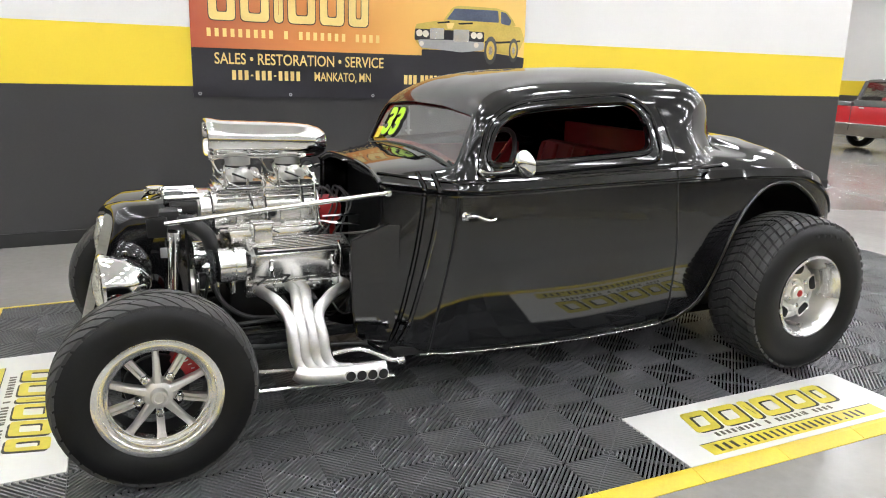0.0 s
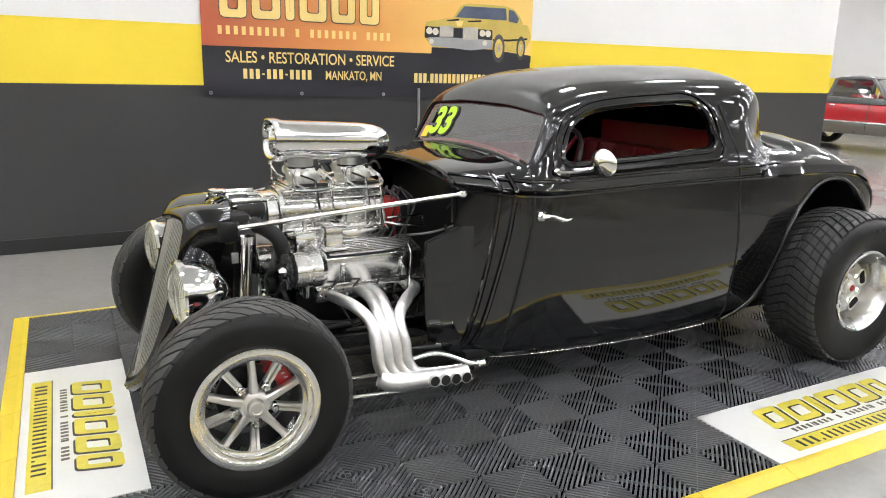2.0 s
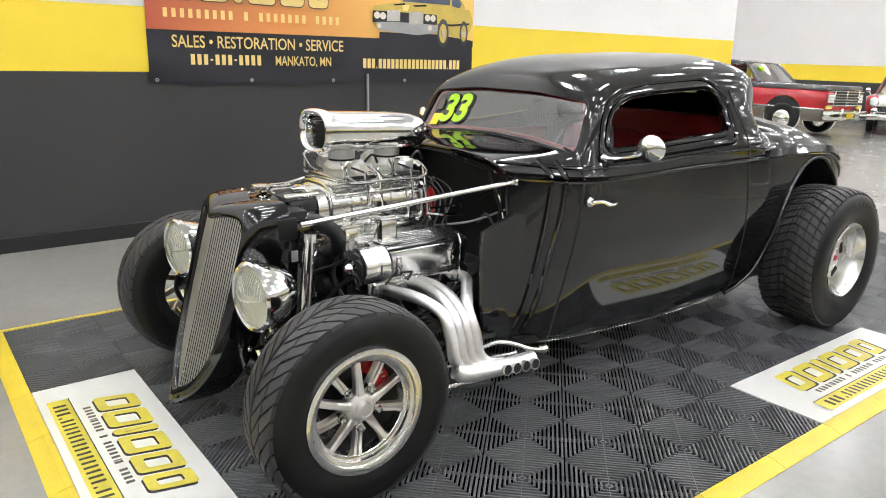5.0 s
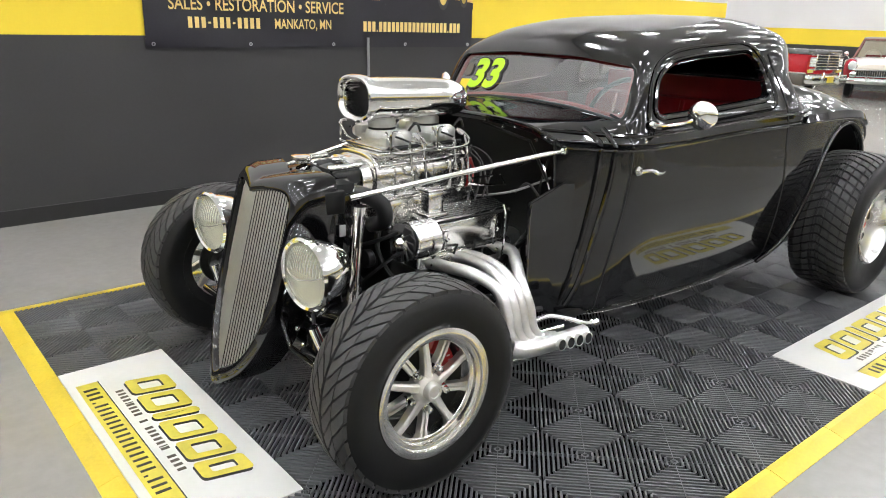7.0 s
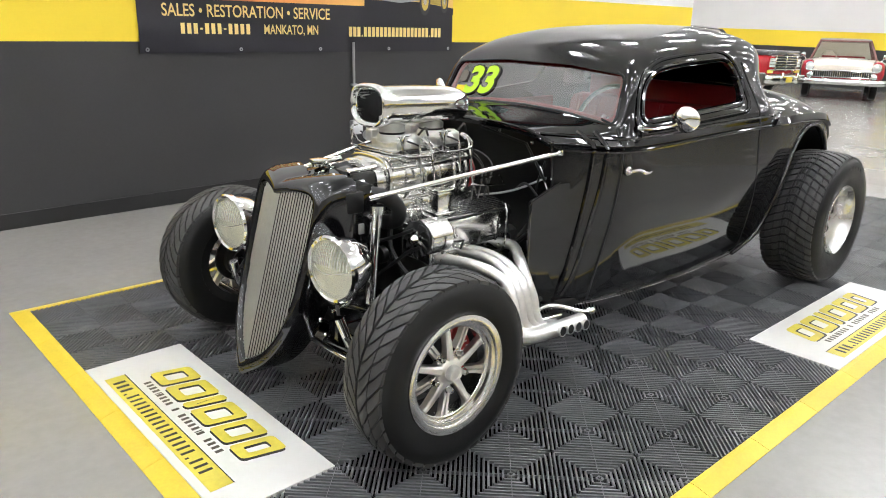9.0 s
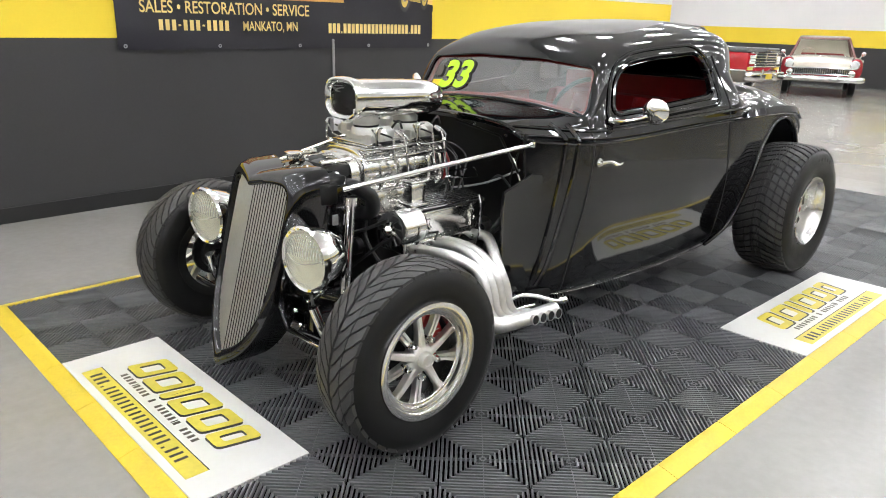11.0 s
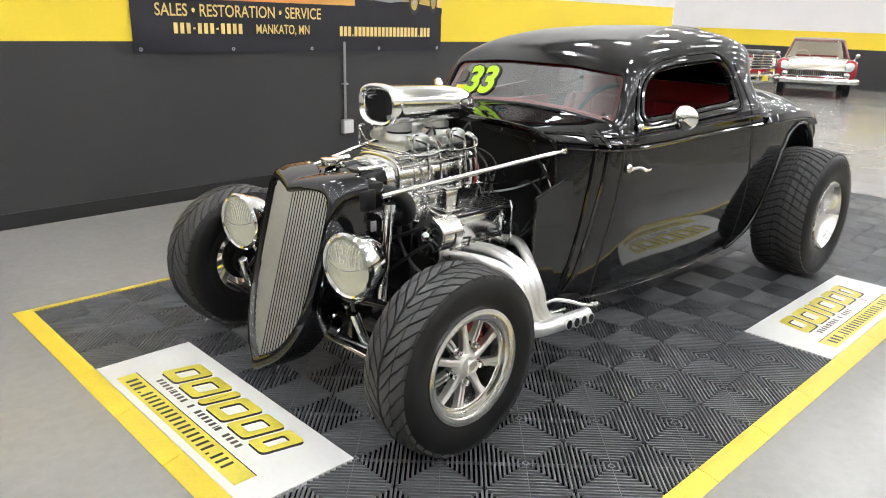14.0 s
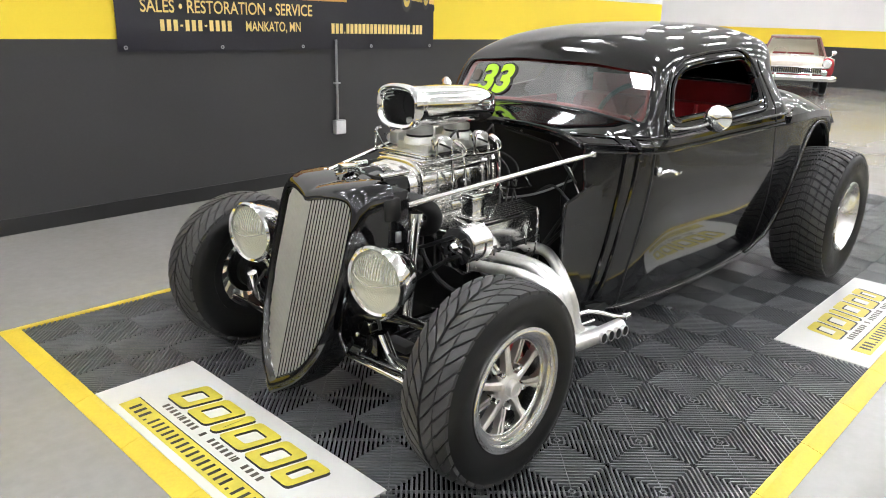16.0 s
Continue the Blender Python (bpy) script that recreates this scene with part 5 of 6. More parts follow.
part("alternator_pulley", lathe(((0.0001, -0.010), (0.012, -0.008), (0.020, 0.004), (0.022, 0.012), (0.038, 0.016), (0.03, 0.024), (0.038, 0.032), (0.0001, 0.034)), 24, Matrix.Translation((0.91, CY - 0.335, 0.585)) @ Matrix.Rotation(radians(90), 4, "Y")), "chrome", alt)
alt.location = (0, -0.03, 0.022)
part("fan_backing", lathe(((0.02, 0.0), (0.064, 0.0), (0.064, 0.004), (0.02, 0.004)), 28, Matrix.Translation((0.938, CY - 0.335, 0.585)) @ Matrix.Rotation(radians(90), 4, "Y"), closed=True), "hose", alt)
part("fan_belt", tube([(0.925, CY - 0.33, 0.622), (0.925, CY - 0.20, 0.56), (0.925, CY - 0.05, 0.50), (0.925, CY, 0.42), (0.925, CY - 0.1, 0.38), (0.925, CY - 0.30, 0.53), (0.925, CY - 0.36, 0.56)], 0.007, 8, 0), "hose", alt)
part("alternator_bracket", box((1.0, CY - 0.33, 0.47), (1.02, CY - 0.17, 0.60), 0.004), "chrome", alt)
part("water_pump", cyl_x(0.90, 1.02, CY, 0.55, 0.075), "polished", engine)
# radiator hose, distributor, leads
part("radiator_hose", tube([(0.83, CY - 0.17, 0.755), (0.88, CY - 0.22, 0.752), (0.935, CY - 0.245, 0.71), (0.955, CY - 0.225, 0.65), (0.97, CY - 0.13, 0.61)], 0.029, 14), "hose", engine, "black rubber radiator hose")
part("hose_clamp", tube([(0.848, CY - 0.19, 0.755), (0.857, CY - 0.20, 0.755)], 0.032, 14, 0), "chrome", engine)
dist = part("distributor", lathe(((0.0001, 0.62), (0.04, 0.62), (0.04, 0.68), (0.062, 0.69), (0.066, 0.75), (0.05, 0.79), (0.0001, 0.80)), 20, Matrix.Translation((1.475, CY - 0.02, 0))), "red", engine, "red distributor cap with black leads")
for k in range(8):
    t = 2 * math.pi * k / 8
    a, b = CY - 0.02 + 0.045 * math.cos(t), 1.475 + 0.045 * math.sin(t)
    sgn = -1 if k % 2 else 1
    part("plug_lead", tube([(b, a, 0.785), (b + 0.02, a, 0.83), (b + 0.05, a + sgn * 0.08, 0.77), (1.50 - 0.02 * k, CY + sgn * 0.20, 0.64), (1.46 - 0.05 * k, CY + sgn * 0.31, 0.50)], 0.0045, 6), "hose", dist)
part("throttle_rod", tube([(1.40, CY - 0.17, 0.715), (1.47, CY - 0.19, 0.705), (1.57, CY - 0.20, 0.695), (1.58, CY - 0.16, 0.73), (1.42, CY - 0.16, 0.73)], 0.005, 8, 0), "chrome", engine)

part("crank_pulley", cyl_x(0.905, 0.945, CY, 0.42, 0.075), "chrome", engine)
for sgn in (-1, 1):
    part("dipstick_tube", tube([(1.40, CY + sgn * 0.22, 0.34), (1.43, CY + sgn * 0.33, 0.45), (1.45, CY + sgn * 0.335, 0.60), (1.44, CY + sgn * 0.33, 0.66)], 0.006, 8), "chrome", engine)
    for x in (1.15, 1.21, 1.33, 1.39):
        part("plug_boot", tube([(x, CY + sgn * 0.30, 0.44), (x + 0.01, CY + sgn * 0.34, 0.42)], 0.010, 8, 0), "hose", engine)
        part("plug_wire", tube([(x + 0.01, CY + sgn * 0.34, 0.42), (x + 0.03, CY + sgn * 0.37, 0.38), (x + 0.08, CY + sgn * 0.33, 0.35), (1.50, CY + sgn * 0.30, 0.42)], 0.0045, 6), "hose", engine)
    for x in (1.10, 1.18, 1.26, 1.34, 1.42, 1.50):
        part("head_bolt", lathe(((0.0001, 0.008), (0.006, 0.007), (0.008, 0.0), (0.0001, 0.0)), 6, Matrix.Translation((x, CY + sgn * 0.318, 0.478)) @ Matrix.Rotation(radians(sgn * -90), 4, "X")), "chrome", engine, smooth=20)
    part("front_bracket", box((0.955, CY + sgn * 0.10 - 0.06, 0.44), (0.975, CY + sgn * 0.10 + 0.06, 0.60), 0.006), "satin", engine)
    part("idler_pulley", cyl_x(0.905, 0.935, CY + sgn * 0.17, 0.50, 0.034), "satin", engine)
    part("steering_shaft", tube([(0.72, CY + sgn * 0.30, 0.34), (1.2, CY + sgn * 0.34, 0.36), (1.72, CY + sgn * 0.30, 0.52)], 0.010, 8, 0), "satin", engine)
part("heater_hose", tube([(1.02, CY - 0.10, 0.58), (0.96, CY - 0.18, 0.52), (0.99, CY - 0.26, 0.42), (1.12, CY - 0.30, 0.36), (1.4, CY - 0.30, 0.38), (1.7, CY - 0.28, 0.55)], 0.010, 8), "hose", engine)
part("starter_motor", cyl_x(1.30, 1.50, CY - 0.20, 0.27, 0.045), "satin", engine)
bra = part("firewall_bracing", tube([(1.60, CY - 0.40, 0.74), (1.70, CY - 0.20, 0.86), (1.60, CY - 0.02, 0.92)], 0.006, 8, 0), "satin", car, "black tubes and lines in front of the firewall")
for k, pts in enumerate(([(1.60, CY - 0.42, 0.70), (1.66, CY - 0.30, 0.80), (1.72, CY - 0.12, 0.74)], [(1.58, CY - 0.40, 0.66), (1.64, CY - 0.26, 0.70), (1.73, CY - 0.1, 0.62)], [(1.62, CY - 0.38, 0.82), (1.69, CY - 0.28, 0.68), (1.73, CY - 0.25, 0.55)], [(1.50, CY - 0.03, 0.62), (1.60, CY - 0.2, 0.66), (1.73, CY - 0.3, 0.72)])):
    part("brake_line", tube(pts, 0.005, 6), ("chrome", "hose", "satin", "grey_metal")[k], bra)
for y, z in ((-0.36, 0.80), (-0.20, 0.86), (0.0, 0.89), (-0.33, 0.62)):
    part("firewall_bolt", lathe(((0.0001, 0.009), (0.006, 0.007), (0.009, 0.0), (0.0001, 0.0)), 8, Matrix.Translation((1.738, CY + y, z)) @ Matrix.Rotation(radians(-90), 4, "Y")), "chrome", bra)

# headers: four pipes a side into a collector with staggered outlets
for sgn in (-1, 1):
    head = part("exhaust_collector", tube([(1.175, CY + sgn * 0.66, 0.262), (1.22, CY + sgn * 0.675, 0.243), (1.35, CY + sgn * 0.695, 0.240), (1.505, CY + sgn * 0.715, 0.246)], [0.03, 0.033, 0.031, 0.030], 16), "header", car, "satin silver exhaust headers")
    for k, (xh, xv) in enumerate(((1.115, 1.172), (1.245, 1.208), (1.285, 1.244), (1.45, 1.282))):
        part("header_pipe", tube([(xh, CY + sgn * 0.28, 0.475), (xh + 0.01 * (k < 1), CY + sgn * 0.37, 0.482), ((xh * 0.45 + xv * 0.55), CY + sgn * 0.49, 0.485), (xv, CY + sgn * 0.592, 0.452), (xv + 0.004, CY + sgn * 0.632, 0.375), (xv + 0.01, CY + sgn * 0.648, 0.30), (xv + 0.04, CY + sgn * 0.662, 0.258), (xv + 0.10, CY + sgn * 0.68, 0.248)], 0.0225, 14), "header", head)
        part("port_flange", box((xh - 0.035, CY + sgn * 0.265 - 0.006, 0.445), (xh + 0.035, CY + sgn * 0.265 + 0.014, 0.505), 0.005), "cast", head)
        xo = 1.362 + 0.040 * k
        part("outlet", lathe(((0.0215, 0.0), (0.0215, 0.030), (0.0190, 0.0305), (0.018, 0.0)), 18, Matrix.Translation((xo, CY + sgn * (0.706 + 0.006 * k), 0.240)) @ Matrix.Rotation(radians(sgn * -84), 4, "X"), closed=True), "header", head)
        part("outlet_bore", lathe(((0.0001, 0.0285), (0.0190, 0.0285), (0.0190, 0.02), (0.0001, 0.02)), 16, Matrix.Translation((xo, CY + sgn * (0.706 + 0.006 * k), 0.240)) @ Matrix.Rotation(radians(sgn * -84), 4, "X")), "dark", head)
    part("outlet_plug", cyl_x(1.555, 1.585, CY + sgn * 0.70, 0.262, 0.018, 18), "chrome", head)
    part("outlet_stay", tube([(1.33, CY + sgn * 0.60, 0.285), (1.42, CY + sgn * 0.60, 0.29), (1.47, CY + sgn * 0.63, 0.285), (1.53, CY + sgn * 0.68, 0.265), (1.56, CY + sgn * 0.70, 0.262)], 0.011, 10), "chrome", head)

# ---- chassis and front end ----
frame_ob = part("chassis_rail", box((0.62, CY - 0.30, 0.24), (1.75, CY - 0.24, 0.33), 0.008), "paint", car, "black painted steel chassis")
part("chassis_rail", box((0.62, CY + 0.24, 0.24), (1.75, CY + 0.30, 0.33), 0.008), "paint", car)
for x in (0.66, 0.78, 1.55):
    part("cross_member", tube([(x, CY - 0.27, 0.27), (x, CY, 0.255), (x, CY + 0.27, 0.27)], 0.026, 12), "paint", frame_ob)
part("front_axle", tube([(0.70, CY - 0.60, 0.33), (0.69, CY - 0.42, 0.27), (0.68, CY, 0.245), (0.69, CY + 0.42, 0.27), (0.70, CY + 0.60, 0.33)], 0.024, 12), "paint", car, "black drop front axle")
part("tie_rod", tube([(0.60, CY - 0.58, 0.235), (0.60, CY + 0.58, 0.235)], 0.012, 10, 0), "chrome", car)
for sgn in (-1, 1):
    part("radius_rod", tube([(0.72, CY + sgn * 0.52, 0.255), (1.1, CY + sgn * 0.54, 0.225), (1.56, CY + sgn * 0.56, 0.20)], 0.011, 10, 0), "chrome", car)
    part("radius_rod", tube([(0.74, CY + sgn * 0.50, 0.36), (1.1, CY + sgn * 0.50, 0.31), (1.5, CY + sgn * 0.50, 0.27)], 0.011, 10, 0), "satin", car)
    part("lower_rod", tube([(0.98, CY + sgn * 0.62, 0.19), (1.56, CY + sgn * 0.66, 0.185)], 0.009, 10, 0), "chrome", car)
    part("shock_absorber", tube([(0.66, CY + sgn * 0.43, 0.23), (0.60, CY + sgn * 0.40, 0.30), (0.57, CY + sgn * 0.385, 0.40)], 0.019, 12, 0), "chrome", car)
    part("upper_arm", tube([(0.62, CY + sgn * 0.22, 0.40), (0.66, CY + sgn * 0.42, 0.42), (0.70, CY + sgn * 0.58, 0.40)], 0.018, 10), "paint", car)
    part("lower_arm", tube([(0.62, CY + sgn * 0.22, 0.24), (0.66, CY + sgn * 0.42, 0.225), (0.70, CY + sgn * 0.58, 0.225)], 0.018, 10), "paint", car)
    part("brake_hose", tube([(0.60, CY + sgn * 0.33, 0.42), (0.58, CY + sgn * 0.40, 0.33), (0.62, CY + sgn * 0.50, 0.30), (0.68, CY + sgn * 0.58, 0.34)], 0.006, 8), "hose", car)
    # polished upright tube beside the radiator, brace rod to the cowl
    up = part("filler_tube", tube([(0.785, CY - 0.27 if sgn < 0 else CY + 0.27, 0.36), (0.80, CY + sgn * 0.275, 0.55), (0.815, CY + sgn * 0.28, 0.715)], 0.021, 16, 0), "chrome", car, "polished upright tube")
    part("collar", tube([(0.814, CY + sgn * 0.28, 0.705), (0.816, CY + sgn * 0.28, 0.735)], 0.027, 16, 0), "chrome", up)
    rod = part("brace_rod", tube([(0.786, CY + sgn * 0.274, 0.765), (1.602, CY + sgn * 0.462, 0.868)], 0.0095, 12, 0), "polished", car, "polished brace rod from radiator to cowl")
    part("rod_bolt", lathe(((0.0001, 0.012), (0.012, 0.01), (0.017, 0.0), (0.0001, 0.0)), 12, Matrix.Translation((1.606, CY + sgn * 0.466, 0.869)) @ Matrix.Rotation(radians(sgn * -90), 4, "X")), "chrome", rod)
    part("side_shield", box((0.66, CY + sgn * 0.218 - 0.004, 0.24), (0.86, CY + sgn * 0.218 + 0.004, 0.77), 0.003), "paint", car)
    for x, z in ((0.63, 0.45), (0.655, 0.35), (0.60, 0.33), (0.66, 0.27), (0.62, 0.265)):
        part("frame_bolt", lathe(((0.0001, 0.009), (0.007, 0.007), (0.010, 0.0), (0.0001, 0.0)), 10, Matrix.Translation((x, CY + sgn * 0.224, z)) @ Matrix.Rotation(radians(sgn * -90), 4, "X")), "chrome", frame_ob)
    part("shield_clip", box((0.765, CY + sgn * 0.235 - 0.004, 0.625), (0.79, CY + sgn * 0.235 + 0.004, 0.665), 0.003), "grey_metal", frame_ob)
part("leaf_spring", box((0.66, CY - 0.40, 0.29), (0.71, CY + 0.40, 0.32), 0.006), "satin", car)

# grille shell: a raked shield with a notch at its top
def shell_x(a, z):
    return 0.392 + (z - 0.128) * 0.284 + 0.27 * abs(a)


half = [(0.0, 0.790), (0.04, 0.800), (0.10, 0.808), (0.165, 0.806), (0.196, 0.785), (0.208, 0.74), (0.209, 0.64), (0.206, 0.53), (0.198, 0.42), (0.180, 0.325), (0.145, 0.238), (0.088, 0.165), (0.0, 0.110)]
right = smooth_line([(a, z, 0) for a, z in half], 4)
loop = [(p.x, p.y) for p in right] + [(-p.x, p.y) for p in right[-2:0:-1]]


def shell_ring(k, dz, dx):
    return [Vector((shell_x(a * k, 0.5 + (z - 0.5) * k + dz) + dx, CY + a * k, 0.5 + (z - 0.5) * k + dz)) for a, z in loop]


bm = bmesh.new()
rings = [shell_ring(0.90, 0, 0.03), shell_ring(0.90, 0, 0.002), shell_ring(0.925, 0, -0.014), shell_ring(0.975, 0, -0.018), shell_ring(1.03, 0, -0.004), shell_ring(1.07, 0, 0.03), shell_ring(1.08, 0.0, 0.13)]
add_rings(bm, rings, caps=False)
shell = part("grille_shell", bm, "paint", car, "glossy black grille shell with chrome slats", 60)


def shell_span(a):
    """Lowest and highest point of the opening at a distance from the centre."""
    zs = []
    for (a0, z0), (a1, z1) in zip(loop, loop[1:] + loop[:1]):
        a0, a1 = a0 * 0.905, a1 * 0.905
        if (a0 - a) * (a1 - a) <= 0 and abs(a1 - a0) > 1e-9:
            zs.append(0.5 + ((z0 + (z1 - z0) * (a - a0) / (a1 - a0)) - 0.5) * 0.905)
    return min(zs), max(zs)


for k in range(-15, 16):
    a = 0.0121 * k
    z0, z1 = shell_span(a + 0.0004)
    bm = bmesh.new()
    rings = []
    for f in np.linspace(0, 1, 7):
        z = z0 + (z1 - z0) * float(f)
        x = shell_x(a, z) + 0.010
        rings.append([Vector((x - 0.0028 * math.sin(math.pi * q / 5), CY + a - 0.0045 * math.cos(math.pi * q / 5), z)) for q in range(6)] + [Vector((x + 0.001, CY + a + 0.0012, z)), Vector((x + 0.001, CY + a - 0.0012, z))])
    add_rings(bm, rings)
    part("slat", bm, "slat_metal", shell, smooth=50)
# near-black sheet added behind the slats for the shade in their gaps
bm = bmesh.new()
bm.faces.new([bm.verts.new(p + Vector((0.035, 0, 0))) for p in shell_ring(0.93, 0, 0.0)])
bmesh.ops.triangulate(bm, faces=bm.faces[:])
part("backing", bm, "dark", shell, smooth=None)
# top cover between shell and radiator, with rivets and cap
bm = bmesh.new()
rows = []
for x in np.linspace(0.0, 1.0, 8):
    row = []
    for s2 in np.linspace(-1, 1, 17):
        a = 0.205 * float(s2)
        zf = 0.806 - 0.014 * max(0, 1 - abs(a) / 0.1) ** 1.5 - 0.06 * abs(s2) ** 6
        zb2 = 0.834 - 0.10 * abs(s2) ** 2.6
        xx = (shell_x(a, 0.80) + 0.01) * (1 - x) + 0.86 * x
        f = x * x * (3 - 2 * x)
        row.append(Vector((xx, CY + a, zf * (1 - f) + zb2 * f + 0.004)))
    rows.append(row)
add_rings(bm, rows, closed=False)
r = bmesh.ops.extrude_face_region(bm, geom=bm.faces[:])
for vv in r["geom"]:
    if isinstance(vv, bmesh.types.BMVert):
        vv.co.z -= 0.012
top = part("shell_top", bm, "paint", shell, smooth=60)
for s2 in (-0.12, -0.05, 0.05, 0.12):
    part("rivet", lathe(((0.0001, 0.005), (0.004, 0.003), (0.006, 0.0), (0.0001, 0.0)), 10, Matrix.Translation((0.74, CY + s2, 0.832))), "chrome", shell)
cap = part("radiator_cap", lathe(((0.0001, 0.0), (0.022, 0.0), (0.022, 0.012), (0.034, 0.014), (0.036, 0.020), (0.034, 0.028), (0.02, 0.031), (0.0001, 0.031)), 20, Matrix.Translation((0.775, CY + 0.03, 0.834))), "chrome", car, "chrome radiator cap")
part("radiator", box((0.72, CY - 0.215, 0.24), (0.845, CY + 0.215, 0.80), 0.008), "satin", car, "black radiator behind the grille")
part("shell_flap", box((0.72, CY - 0.228, 0.70), (0.80, CY - 0.205, 0.782), 0.01), "satin", car)
part("shell_flap", box((0.72, CY + 0.205, 0.70), (0.80, CY + 0.228, 0.782), 0.01), "satin", car)

# headlamps on a chrome stalk
for sgn, x in ((-1, 0.572), (1, 0.572)):
    m = Matrix.Translation((x, CY + sgn * 0.365, 0.572)) @ Matrix.Rotation(radians(7), 4, "Z") @ Matrix.Rotation(radians(-90), 4, "Y") @ Matrix.Scale(1.13, 4)
    lampb = part("headlamp", lathe(((0.0001, -0.135), (0.03, -0.128), (0.062, -0.10), (0.085, -0.06), (0.094, -0.02), (0.096, 0.0), (0.104, 0.002), (0.105, 0.014), (0.099, 0.022), (0.092, 0.018), (0.090, 0.0)), 40, m), "chrome", car, "round chrome headlamp with a ribbed lens")
    part("reflector", lathe(((0.092, 0.006), (0.084, -0.012), (0.066, -0.035), (0.04, -0.052), (0.012, -0.058), (0.0001, -0.058)), 36, m), "reflector", lampb, "silvered reflector")
    part("bulb", lathe(((0.0001, -0.012), (0.010, -0.016), (0.013, -0.028), (0.009, -0.045), (0.008, -0.057), (0.0001, -0.057)), 14, m), "lens", lampb)
    bm = lathe(((0.093, 0.010), (0.082, 0.024), (0.062, 0.035), (0.03, 0.042), (0.0001, 0.043)), 40, m)
    axis = (m.to_3x3() @ Vector((0, 0, 1))).normalized()
    part("lens", bm, "lamp_glass", lampb, "ribbed clear glass lens", 60, axis).visible_shadow = False
    dome = lambda p, q: 0.0425 - 0.032 * (p * p + q * q) / 0.0085
    for k in range(-9, 10):
        a = 0.0092 * k
        h2 = math.sqrt(max(0.0, 0.086 ** 2 - a * a))
        part("flute", tube([m @ Vector((h2 * f, a, dome(h2 * f, a))) for f in (0.2, 0.5, 0.75, 0.95)], 0.0016, 5, 0), "lens", lampb)
    part("flute_arc", tube([m @ Vector((0.012 - 0.016 * (1 - (s2 / 0.08) ** 2), s2, dome(0.0, s2))) for s2 in np.linspace(-0.08, 0.08, 11)], 0.0018, 5, 0), "lens", lampb)
    part("headlamp_stalk", tube([(x + 0.05, CY + sgn * 0.365, 0.465), (x + 0.055, CY + sgn * 0.36, 0.44), (x + 0.06, CY + sgn * 0.30, 0.40), (x + 0.07, CY + sgn * 0.24, 0.38)], [0.012, 0.014, 0.014, 0.016], 10), "chrome", lampb)
    part("stalk_nut", lathe(((0.0001, -0.01), (0.018, -0.01), (0.02, 0.0), (0.018, 0.012), (0.0001, 0.012)), 6, Matrix.Translation((x + 0.05, CY + sgn * 0.365, 0.462))), "chrome", lampb, smooth=20)


# ---- cars parked at the far side of the hall ----
def car_shell(secs, n=20):
    """A closed skin through cross-sections along local x: (x, half width, low, high, power)."""
    bm = bmesh.new()
    rings = []
    for x, w, z0, z1, p in secs:
        ring = []
        for k in range(n):
            t = 2 * math.pi * (k + 0.5) / n
            c, s = math.cos(t), math.sin(t)
            ring.append(Vector((x, w * math.copysign(abs(c) ** (2 / p), c), (z0 + z1) / 2 + (z1 - z0) / 2 * math.copysign(abs(s) ** (2 / p), s))))
        rings.append(ring)
    add_rings(bm, rings)
    return bm


def parked_wheel(parent, x, y, R, side, cap):
    w = part("wheel", lathe(tyre_profile(R, 0.18, R * 0.58), 28, Matrix.Translation((x, y, R)) @ Matrix.Rotation(radians(-90 * side), 4, "X"), closed=True), "rubber", parent, "black tyre with a bright wheel cover")
    part("wheel_cover", lathe(((0.0001, 0.085), (R * 0.2, 0.085), (R * 0.35, 0.07), (R * 0.5, 0.075), (R * 0.6, 0.06), (R * 0.6, 0.02), (0.0001, 0.02)), 24, Matrix.Translation((x, y, R)) @ Matrix.Rotation(radians(-90 * side), 4, "X")), cap, w)


